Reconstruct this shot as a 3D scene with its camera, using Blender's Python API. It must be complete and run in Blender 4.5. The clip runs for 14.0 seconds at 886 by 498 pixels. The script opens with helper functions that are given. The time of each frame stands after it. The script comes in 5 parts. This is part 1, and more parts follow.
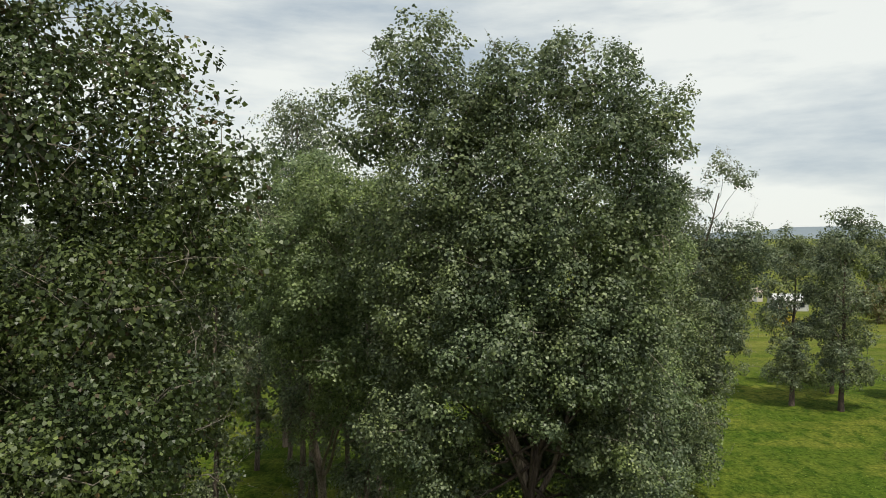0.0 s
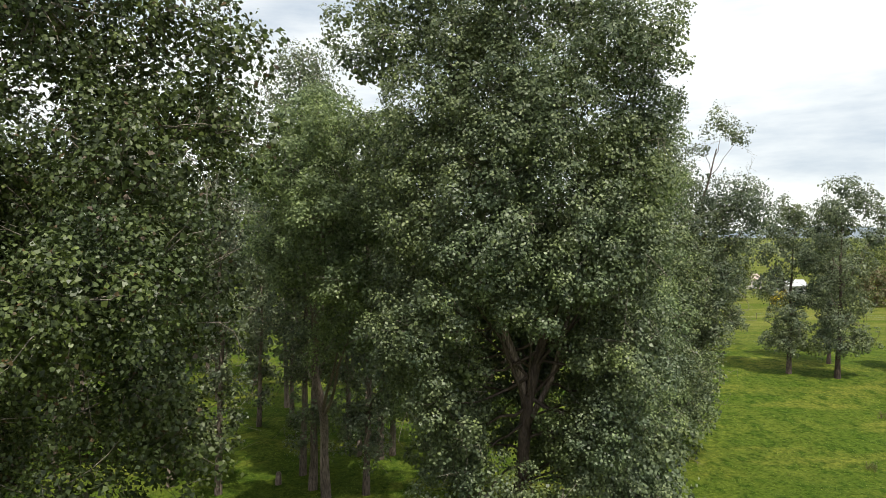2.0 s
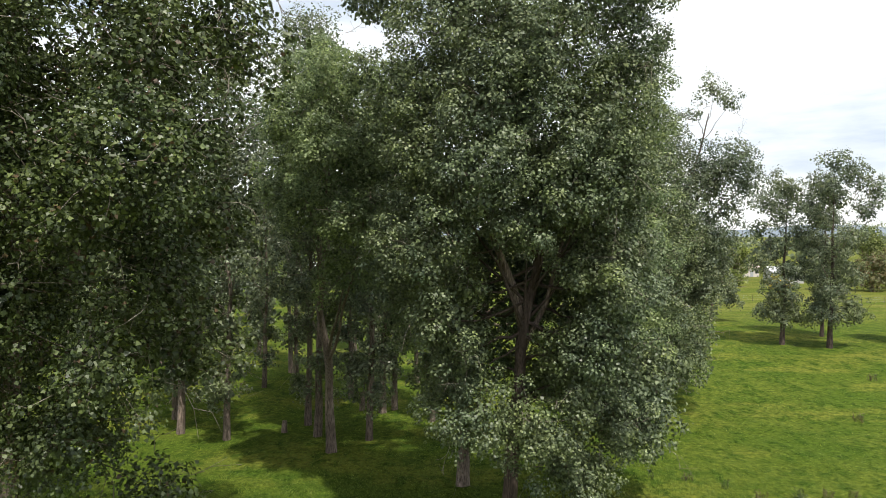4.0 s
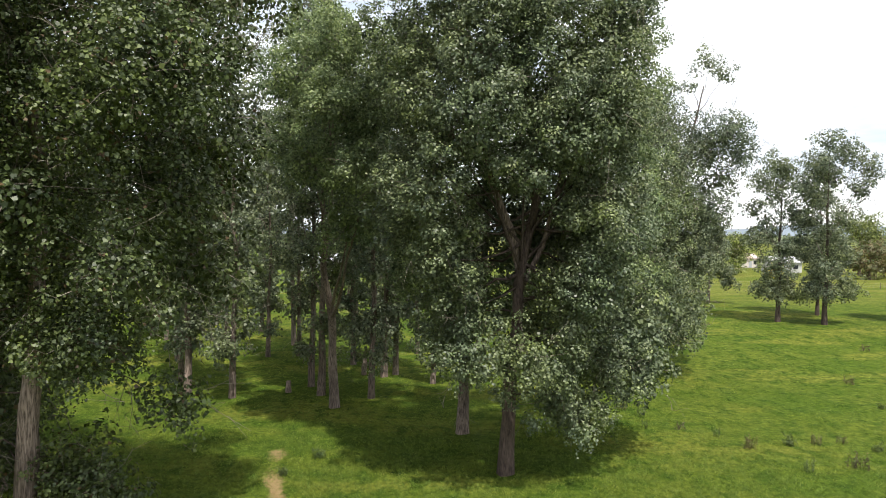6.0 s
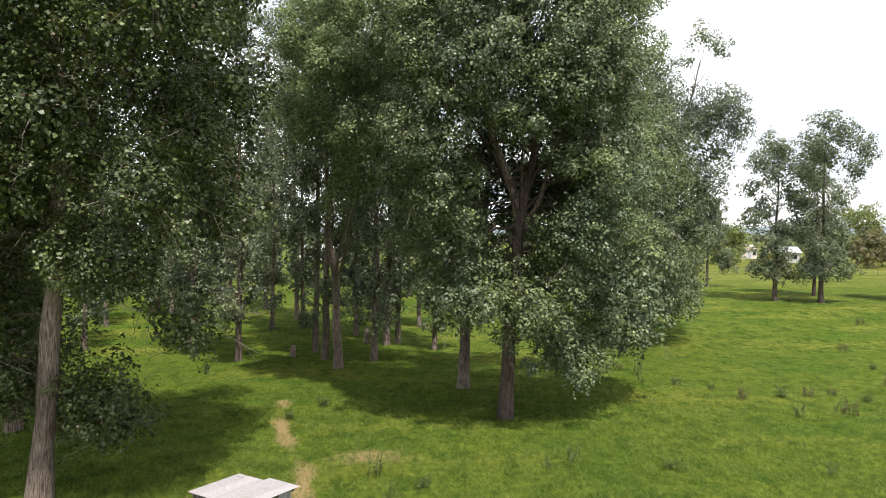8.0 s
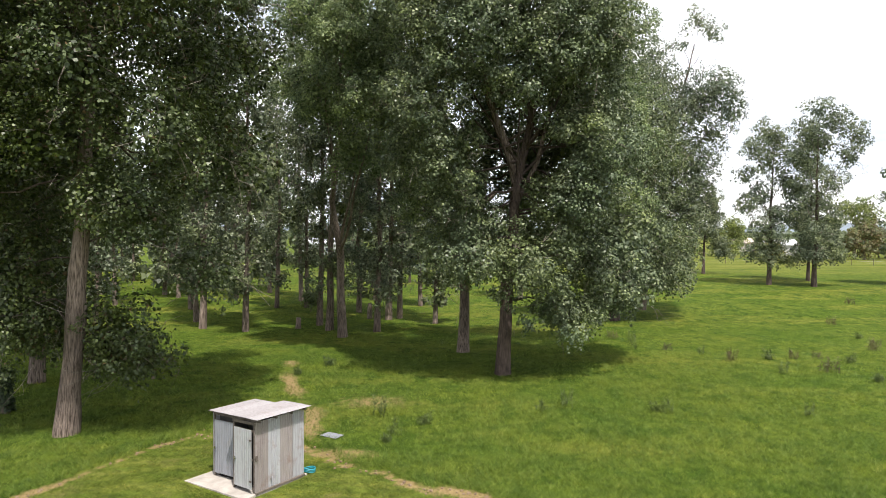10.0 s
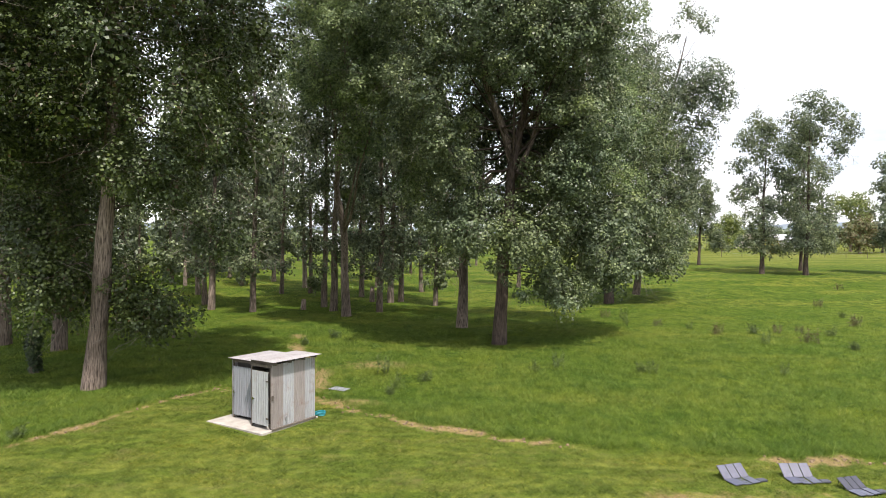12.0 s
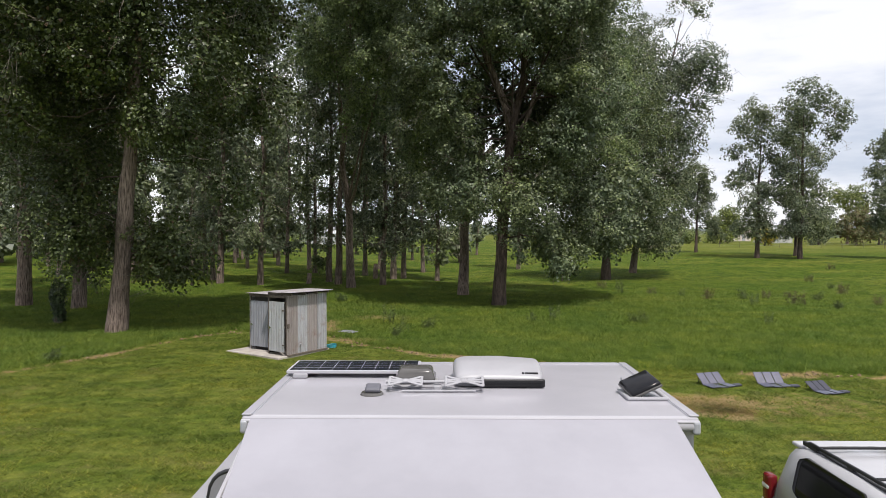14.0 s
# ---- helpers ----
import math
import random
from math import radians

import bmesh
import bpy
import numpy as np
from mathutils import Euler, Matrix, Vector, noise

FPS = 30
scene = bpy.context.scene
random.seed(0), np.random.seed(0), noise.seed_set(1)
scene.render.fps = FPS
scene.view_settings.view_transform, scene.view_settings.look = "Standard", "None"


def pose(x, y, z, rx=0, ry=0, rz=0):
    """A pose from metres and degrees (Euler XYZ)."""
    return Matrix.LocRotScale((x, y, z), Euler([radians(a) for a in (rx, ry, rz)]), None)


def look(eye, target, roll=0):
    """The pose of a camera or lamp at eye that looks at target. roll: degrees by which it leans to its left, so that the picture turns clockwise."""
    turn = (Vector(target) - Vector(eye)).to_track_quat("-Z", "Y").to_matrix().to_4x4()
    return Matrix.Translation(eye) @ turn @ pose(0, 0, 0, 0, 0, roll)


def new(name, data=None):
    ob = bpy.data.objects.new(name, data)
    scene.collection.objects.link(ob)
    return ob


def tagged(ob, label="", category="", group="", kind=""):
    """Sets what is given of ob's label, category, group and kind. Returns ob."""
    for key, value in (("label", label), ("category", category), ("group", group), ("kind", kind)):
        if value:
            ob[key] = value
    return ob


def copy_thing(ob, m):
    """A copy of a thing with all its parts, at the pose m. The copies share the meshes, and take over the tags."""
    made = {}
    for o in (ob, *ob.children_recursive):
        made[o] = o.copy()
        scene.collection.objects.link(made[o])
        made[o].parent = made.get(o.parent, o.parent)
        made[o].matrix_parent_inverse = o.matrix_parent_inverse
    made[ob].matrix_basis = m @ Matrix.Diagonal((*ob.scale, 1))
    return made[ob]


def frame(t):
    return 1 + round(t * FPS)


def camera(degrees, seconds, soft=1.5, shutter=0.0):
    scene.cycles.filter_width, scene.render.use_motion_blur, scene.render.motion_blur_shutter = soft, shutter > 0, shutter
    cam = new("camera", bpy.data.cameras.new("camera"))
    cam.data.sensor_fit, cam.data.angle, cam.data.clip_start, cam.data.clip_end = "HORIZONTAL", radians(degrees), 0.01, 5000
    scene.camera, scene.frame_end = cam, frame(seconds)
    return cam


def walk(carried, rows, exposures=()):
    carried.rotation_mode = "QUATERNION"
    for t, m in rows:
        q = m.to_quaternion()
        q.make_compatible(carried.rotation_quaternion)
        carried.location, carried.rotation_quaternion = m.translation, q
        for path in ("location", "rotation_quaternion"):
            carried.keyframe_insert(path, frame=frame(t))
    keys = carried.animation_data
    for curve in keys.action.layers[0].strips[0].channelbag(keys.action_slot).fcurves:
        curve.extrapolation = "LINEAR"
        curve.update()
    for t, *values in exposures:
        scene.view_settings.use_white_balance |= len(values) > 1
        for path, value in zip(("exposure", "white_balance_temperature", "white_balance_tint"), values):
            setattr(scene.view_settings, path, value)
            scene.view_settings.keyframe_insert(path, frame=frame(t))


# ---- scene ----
cam = camera(65.4, 14.0, soft=0.7)
METRES, EYE, TILT, LEAN, TURN = 21.5, 22.0, -1.2, 0.0, 0.0
ROWS = [
    (0.0, 0.0, 0.0, 0.0, 0.0, 0.0, -0.0),
    (0.5, -0.0013, -0.0001, -0.0474, -0.0, -0.02, -0.06),
    (1.0, -0.0015, -0.0049, -0.0924, 0.0, -0.04, -0.09),
    (1.5, -0.0022, -0.0164, -0.1324, 0.0, -0.04, -0.12),
    (2.0, -0.0018, -0.0329, -0.1767, 0.0, -0.06, -0.14),
    (2.5, -0.0015, -0.0534, -0.2196, 0.01, -0.08, -0.14),
    (3.0, -0.0022, -0.0761, -0.2602, 0.01, -0.08, -0.12),
    (5.5, -0.0013, -0.1604, -0.424, 0.04, -0.1, -0.13),
    (6.0, -0.0014, -0.1743, -0.4564, 0.05, -0.11, -0.15),
    (6.5, -0.0021, -0.1865, -0.4857, 0.06, -0.1, -0.14),
    (7.0, -0.0026, -0.1987, -0.5163, 0.08, -0.12, -0.16),
    (7.5, -0.003, -0.2114, -0.5448, 0.1, -0.13, -0.16),
    (8.0, -0.0034, -0.2267, -0.575, 0.1, -0.13, -0.14),
    (10.5, -0.0018, -0.3348, -0.6821, 0.18, -0.17, -0.19),
    (11.0, -0.0009, -0.361, -0.6975, 0.19, -0.16, -0.18),
    (11.5, 0.0, -0.386, -0.7141, 0.2, -0.16, -0.18),
    (12.0, 0.0005, -0.4071, -0.7284, 0.21, -0.17, -0.16),
    (12.5, -0.0003, -0.4302, -0.7431, 0.23, -0.15, -0.15),
    (13.0, -0.0012, -0.4555, -0.7616, 0.24, -0.12, -0.15),
    (13.5, -0.0021, -0.4774, -0.7984, 0.25, -0.1, -0.14),
    (14.0, -0.0031, -0.4912, -0.83, 0.25, -0.1, -0.14),
]

EXPOSURES = [(0.0, -0.26, 6750, 3), (1.5, 0.04, 6700, 5), (3.0, 0.19, 6600, 7), (5.5, 0.46, 6500, 10), (8.0, 0.58, 6500, 11), (10.5, 0.58, 6500, 12), (12.5, 0.58, 6500, 12), (13.2, 0.47, 6450, 13), (14.0, -0.06, 6400, 13)]
walk(cam, [(t, pose(0, 0, EYE, TILT, LEAN, TURN) @ pose(METRES * x, METRES * y, METRES * z, 90 + pitch, roll, yaw)) for t, x, y, z, yaw, pitch, roll in ROWS],
     exposures=EXPOSURES)

# ---- light ----
SUN_AZ, SUN_EL = 23.0, 64.0          # towards the sun: degrees right of straight behind, and up
sx, sy, sz = (math.sin(radians(SUN_AZ)) * math.cos(radians(SUN_EL)), -math.cos(radians(SUN_AZ)) * math.cos(radians(SUN_EL)), math.sin(radians(SUN_EL)))
sun = new("sun", bpy.data.lights.new("sun", "SUN"))
sun.data.energy, sun.data.angle, sun.data.color = 4.8, radians(1.0), (1.0, 0.95, 0.87)
sun.matrix_world = look((sx * 60, sy * 60, sz * 60), (0, 0, 0))

world = bpy.data.worlds.new("sky")
scene.world = world
world.use_nodes = True
wn, wl = world.node_tree.nodes, world.node_tree.links
wn.clear()
w_out = wn.new("ShaderNodeOutputWorld")
w_sky = wn.new("ShaderNodeTexSky")
w_sky.sky_type, w_sky.sun_disc = "NISHITA", False
w_sky.sun_elevation, w_sky.sun_rotation = radians(SUN_EL), radians(180 - SUN_AZ)
w_bg = wn.new("ShaderNodeBackground")
w_bg.inputs["Strength"].default_value = 0.1
wl.new(w_sky.outputs[0], w_bg.inputs[0])
w_co = wn.new("ShaderNodeTexCoord")
w_map = wn.new("ShaderNodeMapping")
w_map.inputs["Scale"].default_value = (1.6, 1.6, 7.0)
wl.new(w_co.outputs["Generated"], w_map.inputs[0])
w_noise = wn.new("ShaderNodeTexNoise")
w_noise.inputs["Scale"].default_value, w_noise.inputs["Detail"].default_value, w_noise.inputs["Roughness"].default_value = 1.7, 7.0, 0.55
wl.new(w_map.outputs[0], w_noise.inputs["Vector"])
w_ramp = wn.new("ShaderNodeValToRGB")
w_ramp.color_ramp.elements[0].position, w_ramp.color_ramp.elements[0].color = 0.31, (0.50, 0.57, 0.68, 1)
w_ramp.color_ramp.elements[1].position, w_ramp.color_ramp.elements[1].color = 0.57, (0.97, 0.98, 1.0, 1)
wl.new(w_noise.outputs[0], w_ramp.inputs[0])
w_cloud = wn.new("ShaderNodeBackground")
w_cloud.inputs["Strength"].default_value = 1.18
wl.new(w_ramp.outputs[0], w_cloud.inputs[0])
w_mix = wn.new("ShaderNodeMixShader")
w_mix.inputs[0].default_value = 0.88
wl.new(w_bg.outputs[0], w_mix.inputs[1])
wl.new(w_cloud.outputs[0], w_mix.inputs[2])
wl.new(w_mix.outputs[0], w_out.inputs[0])


# ---- materials ----
class Mat:
    """A small wrapper round a node material with one Principled shader."""

    def __init__(self, name, color=(0.5, 0.5, 0.5), rough=0.6, metal=0.0, spec=0.5):
        self.m = bpy.data.materials.new(name)
        self.m.use_nodes = True
        self.n, self.l = self.m.node_tree.nodes, self.m.node_tree.links
        self.p = self.n["Principled BSDF"]
        self.out = self.n["Material Output"]
        self.p.inputs["Base Color"].default_value = (*color, 1)
        self.p.inputs["Roughness"].default_value = rough
        self.p.inputs["Metallic"].default_value = metal
        self.p.inputs["Specular IOR Level"].default_value = spec

    def coords(self, scale=(1, 1, 1), kind="Object"):
        c = self.n.new("ShaderNodeTexCoord")
        mp = self.n.new("ShaderNodeMapping")
        mp.inputs["Scale"].default_value = scale
        self.l.new(c.outputs[kind], mp.inputs[0])
        return mp.outputs[0]

    def position(self, scale=(1, 1, 1)):
        c = self.n.new("ShaderNodeNewGeometry")
        mp = self.n.new("ShaderNodeMapping")
        mp.inputs["Scale"].default_value = scale
        self.l.new(c.outputs["Position"], mp.inputs[0])
        return mp.outputs[0]

    def noise(self, vec, scale, detail=4.0, rough=0.55):
        t = self.n.new("ShaderNodeTexNoise")
        t.inputs["Scale"].default_value, t.inputs["Detail"].default_value, t.inputs["Roughness"].default_value = scale, detail, rough
        self.l.new(vec, t.inputs["Vector"])
        return t.outputs[0]

    def ramp(self, fac, stops):
        r = self.n.new("ShaderNodeValToRGB")
        e = r.color_ramp.elements
        while len(e) < len(stops):
            e.new(0.5)
        for k, (pos, col) in zip(e, stops):
            k.position, k.color = pos, (*col, 1)
        self.l.new(fac, r.inputs[0])
        return r.outputs[0]

    def mix(self, fac, a, b, mode="MIX"):
        x = self.n.new("ShaderNodeMix")
        x.data_type, x.blend_type = "RGBA", mode
        for sock, v in ((x.inputs[0], fac), (x.inputs[6], a), (x.inputs[7], b)):
            if isinstance(v, (int, float)):
                sock.default_value = v
            elif isinstance(v, tuple):
                sock.default_value = (*v, 1)
            else:
                self.l.new(v, sock)
        return x.outputs[2]

    def island(self):
        return self.n.new("ShaderNodeNewGeometry").outputs["Random Per Island"]

    def attribute(self, name):
        a = self.n.new("ShaderNodeAttribute")
        a.attribute_name = name
        return a.outputs["Fac"]

    def color(self, sock):
        self.l.new(sock, self.p.inputs["Base Color"])
        return self

    def rough(self, sock):
        self.l.new(sock, self.p.inputs["Roughness"])
        return self

    def bump(self, sock, strength=0.4, distance=0.02):
        b = self.n.new("ShaderNodeBump")
        b.inputs["Strength"].default_value, b.inputs["Distance"].default_value = strength, distance
        self.l.new(sock, b.inputs["Height"])
        self.l.new(b.outputs[0], self.p.inputs["Normal"])
        return self

    def translucent(self, sock, amount):
        t = self.n.new("ShaderNodeBsdfTranslucent")
        self.l.new(sock, t.inputs[0])
        x = self.n.new("ShaderNodeMixShader")
        x.inputs[0].default_value = amount
        self.l.new(self.p.outputs[0], x.inputs[1])
        self.l.new(t.outputs[0], x.inputs[2])
        self.l.new(x.outputs[0], self.out.inputs[0])
        return self


def leaf_material(name, dark, mid, pale, translucency=0.25, rust=None):
    k = Mat(name, mid, 0.46, 0.0, 0.44)
    one = k.ramp(k.island(), [(0.0, rust or tuple(c * 0.7 for c in dark)), (0.018, rust or tuple(c * 0.75 for c in dark)), (0.035, tuple(c * 0.8 for c in dark)), (0.45, mid), (0.85, pale), (1.0, tuple(c * 1.45 for c in pale))])
    patch = k.ramp(k.noise(k.position(), 0.22, 3.0), [(0.35, (0.80, 0.87, 0.95)), (0.5, (1.0, 1.0, 1.0)), (0.68, (1.1, 1.12, 0.88))])
    spray = k.ramp(k.noise(k.position(), 1.1, 2.0), [(0.36, (0.82, 0.86, 0.92)), (0.5, (1.0, 1.0, 1.0)), (0.66, (1.14, 1.16, 0.92))])
    col = k.mix(1.0, k.mix(1.0, one, patch, "MULTIPLY"), spray, "MULTIPLY")
    k.color(col)
    return k.translucent(col, translucency).m


LEAF_POPLAR = leaf_material("poplar_leaf", (0.068, 0.090, 0.045), (0.118, 0.150, 0.072), (0.188, 0.218, 0.110), 0.28)
LEAF_OLIVE = leaf_material("olive_poplar_leaf", (0.033, 0.048, 0.015), (0.058, 0.080, 0.023), (0.102, 0.126, 0.042), 0.25, (0.105, 0.066, 0.036))
LEAF_PALE = leaf_material("pale_poplar_leaf", (0.102, 0.138, 0.058), (0.166, 0.216, 0.090), (0.246, 0.292, 0.138), 0.42)
# Paler, bluer copy of the poplar leaf: haze and light painted into far crowns
LEAF_FAR = leaf_material("hazed_far_leaf", (0.086, 0.105, 0.060), (0.138, 0.165, 0.094), (0.200, 0.226, 0.136), 0.38)
LEAF_BUSH = leaf_material("bush_leaf", (0.11, 0.14, 0.038), (0.165, 0.198, 0.052), (0.235, 0.265, 0.085), 0.40)
LEAF_RUST = leaf_material("rusty_leaf", (0.16, 0.105, 0.05), (0.18, 0.15, 0.068), (0.14, 0.17, 0.07), 0.4)
LEAF_YELLOW = leaf_material("yellow_blossom", (0.28, 0.22, 0.02), (0.42, 0.33, 0.03), (0.5, 0.42, 0.06))
LEAF_IVY = leaf_material("ivy_leaf", (0.02, 0.035, 0.012), (0.03, 0.052, 0.016), (0.05, 0.075, 0.025))
LEAF_WEED = leaf_material("weed_leaf", (0.060, 0.085, 0.026), (0.095, 0.128, 0.040), (0.145, 0.18, 0.065), 0.35)
LEAF_DRY = leaf_material("dry_weed_leaf", (0.10, 0.08, 0.045), (0.145, 0.112, 0.064), (0.12, 0.13, 0.05))


def bark_material(name, dark, pale):
    k = Mat(name, pale, 0.9, 0.0, 0.2)
    vec = k.position((9.0, 9.0, 0.9))
    ridges = k.noise(vec, 2.2, 6.0, 0.65)
    big = k.noise(k.position((1, 1, 0.35)), 0.7, 3.0)
    col = k.mix(k.ramp(big, [(0.4, (0, 0, 0)), (0.62, (1, 1, 1))]), k.ramp(ridges, [(0.36, dark), (0.62, pale)]),
                k.ramp(ridges, [(0.36, tuple(c * 0.8 for c in dark)), (0.62, tuple(c * 0.62 for c in pale))]))
    k.color(col)
    return k.bump(ridges, 0.9, 0.05).m


BARK = bark_material("grey_bark", (0.058, 0.043, 0.034), (0.33, 0.258, 0.215))
# Dark bark; also paints the shade on wood inside the crowns
BARK_DARK_AND_SHADE = bark_material("dark_and_shaded_bark", (0.040, 0.030, 0.025), (0.140, 0.104, 0.086))
BARK_TWIG = bark_material("twig_bark", (0.12, 0.10, 0.08), (0.34, 0.30, 0.25))


def ground_material():
    k = Mat("meadow", (0.08, 0.14, 0.03), 0.95, 0.0, 0.04)
    pos = k.position()
    fine = k.noise(pos, 11.0, 5.0, 0.7)
    big = k.noise(pos, 0.12, 3.0)
    field = k.mix(k.ramp(big, [(0.38, (0, 0, 0)), (0.62, (1, 1, 1))]),
                  k.ramp(fine, [(0.3, (0.034, 0.060, 0.007)), (0.7, (0.074, 0.112, 0.014))]),
                  k.ramp(fine, [(0.3, (0.052, 0.074, 0.009)), (0.7, (0.104, 0.132, 0.020))]))
    bands = k.noise(k.position((0.35, 1.0, 1.0)), 0.16, 5.0, 0.6)
    field = k.mix(k.ramp(bands, [(0.49, (0, 0, 0)), (0.64, (0.85, 0.85, 0.85))]), field, k.ramp(fine, [(0.3, (0.088, 0.100, 0.014)), (0.7, (0.160, 0.166, 0.032))]))
    tufts = k.noise(k.position((1.0, 0.7, 1.0)), 0.9, 6.0, 0.65)
    field = k.mix(k.ramp(tufts, [(0.47, (0, 0, 0)), (0.62, (0.85, 0.85, 0.85))]), field, (0.026, 0.054, 0.006))
    specks = k.noise(k.position((1.0, 0.8, 1.0)), 3.4, 5.0, 0.7)
    field = k.mix(1.0, field, k.ramp(specks, [(0.36, (0.5, 0.56, 0.5)), (0.5, (1, 1, 1)), (0.64, (1.45, 1.36, 1.3))]), "MULTIPLY")
    # the mown lawn: swathes of the mower, dark tussocks, dry thatch
    swathe = k.noise(k.position((0.22, 1.0, 1.0)), 1.1, 4.0, 0.6)
    lawn = k.mix(k.ramp(swathe, [(0.40, (0, 0, 0)), (0.60, (1, 1, 1))]),
                 k.ramp(fine, [(0.3, (0.054, 0.078, 0.012)), (0.7, (0.106, 0.142, 0.021))]),
                 k.ramp(fine, [(0.3, (0.076, 0.094, 0.016)), (0.7, (0.145, 0.160, 0.034))]))
    tuft = k.ramp(k.noise(k.position((0.8, 1.0, 1)), 3.2, 5.0, 0.65), [(0.38, (0.68, 0.72, 0.7)), (0.5, (1, 1, 1)), (0.64, (1.3, 1.22, 1.15))])
    lawn = k.mix(1.0, lawn, tuft, "MULTIPLY")
    thatch = k.ramp(k.noise(k.position((0.6, 1.0, 1.0)), 0.75, 6.0, 0.7), [(0.53, (0, 0, 0)), (0.70, (0.8, 0.8, 0.8))])
    lawn = k.mix(thatch, lawn, k.ramp(fine, [(0.3, (0.10, 0.085, 0.03)), (0.7, (0.19, 0.16, 0.06))]))
    pasture = k.ramp(k.noise(k.position((0.25, 1.0, 1.0)), 0.25, 5.0, 0.65), [(0.4, (0.085, 0.105, 0.016)), (0.6, (0.19, 0.17, 0.05))])
    green = k.mix(k.attribute("mown"), k.mix(k.attribute("dry"), field, pasture), lawn)
    straw = k.ramp(fine, [(0.28, (0.13, 0.090, 0.040)), (0.7, (0.30, 0.222, 0.108))])
    # worn soil breaks up unevenly where the grass comes in again
    sums = k.n.new("ShaderNodeMath")
    sums.operation = "ADD"
    k.l.new(k.attribute("bare"), sums.inputs[0])
    k.l.new(k.noise(pos, 2.6, 6.0, 0.68), sums.inputs[1])
    k.color(k.mix(k.ramp(sums.outputs[0], [(0.70, (0, 0, 0)), (1.02, (1, 1, 1))]), green, straw))
    relief = k.mix(0.75, fine, tufts)
    return k.bump(relief, 1.0, 0.22).m


GROUND = ground_material()


def grass_material(name, a, b, c, dry, rough=1.0):
    k = Mat(name, b, 0.55, 0.0, 0.2)
    one = k.ramp(k.island(), [(0.0, a), (0.5, b), (0.9, c), (1.0, dry)])
    patch = k.ramp(k.noise(k.position((0.7, 1.0, 1.0)), 0.3, 4.0), [(0.36, (0.82, 0.9, 0.9)), (0.52, (1, 1, 1)), (0.68, (1.32, 1.18, 1.0))])
    tuft = k.ramp(k.noise(k.position((1, 0.7, 1)), 1.5, 5.0, 0.65), [(0.36, (0.72, 0.78, 0.76)), (0.5, (1, 1, 1)), (0.64, (1.28, 1.2, 1.12))])
    patch = k.mix(1.0, patch, tuft, "MULTIPLY")
    small = k.ramp(k.noise(k.position((1.1, 0.8, 1)), 4.2, 5.0, 0.65), [(0.36, (0.6, 0.67, 0.63)), (0.5, (1, 1, 1)), (0.64, (1.4, 1.32, 1.2))])
    swathe = k.ramp(k.noise(k.position((0.22, 1.0, 1.0)), 1.1, 4.0, 0.6), [(0.40, (0.78, 0.82, 0.8)), (0.60, (1.1, 1.04, 1.0))])
    small = k.mix(1.0, small, swathe, "MULTIPLY")
    patch = k.mix(rough, patch, small, "MULTIPLY")
    col = k.mix(1.0, one, patch, "MULTIPLY")
    k.color(col)
    return k.translucent(col, 0.45).m


GRASS_LONG = grass_material("long_grass", (0.082, 0.128, 0.018), (0.132, 0.192, 0.031), (0.188, 0.248, 0.050), (0.23, 0.26, 0.075), 0.5)
GRASS_LAWN = grass_material("lawn_grass", (0.084, 0.122, 0.017), (0.142, 0.184, 0.028), (0.196, 0.232, 0.046), (0.26, 0.25, 0.085), 0.85)
GRASS_STRAW = grass_material("straw_grass", (0.17, 0.125, 0.05), (0.26, 0.195, 0.09), (0.33, 0.255, 0.13), (0.15, 0.17, 0.04), 0.6)
GRASS_BROWN = grass_material("brown_grass", (0.12, 0.088, 0.032), (0.17, 0.128, 0.048), (0.22, 0.17, 0.07), (0.11, 0.14, 0.03), 0.6)


def plain(name, color, rough=0.6, metal=0.0, spec=0.5, spots=0.12, scale=3.0, bump=0.0):
    k = Mat(name, color, rough, metal, spec)
    n = k.noise(k.coords(), scale, 5.0, 0.6)
    lo = tuple(c * (1 - spots) for c in color)
    hi = tuple(min(1.0, c * (1 + spots * 0.6)) for c in color)
    k.color(k.ramp(n, [(0.35, lo), (0.65, hi)]))
    if bump:
        k.bump(k.noise(k.coords(), scale * 14, 3.0), bump, 0.004)
    return k.m


def tin_material(name, color, stain, metal=0.35):
    """Weathered galvanised sheet with streaks of rust and dirt."""
    k = Mat(name, color, 0.5, metal, 0.5)
    streak = k.noise(k.coords((9, 9, 0.8)), 1.6, 6.0, 0.6)
    blotch = k.noise(k.coords(), 2.3, 5.0, 0.65)
    info = k.n.new("ShaderNodeObjectInfo").outputs["Random"]
    base = k.mix(k.ramp(streak, [(0.42, (0, 0, 0)), (0.66, (1, 1, 1))]), color, tuple(c * 0.78 for c in color))
    rusty = k.mix(k.ramp(blotch, [(0.55, (0, 0, 0)), (0.75, (0.75, 0.75, 0.75))]), base, stain)
    k.color(k.mix(1.0, rusty, k.ramp(info, [(0.0, (0.86, 0.84, 0.84)), (1.0, (1.08, 1.08, 1.1))]), "MULTIPLY"))
    k.rough(k.ramp(blotch, [(0.3, (0.42, 0.42, 0.42)), (0.7, (0.75, 0.75, 0.75))]))
    return k.m


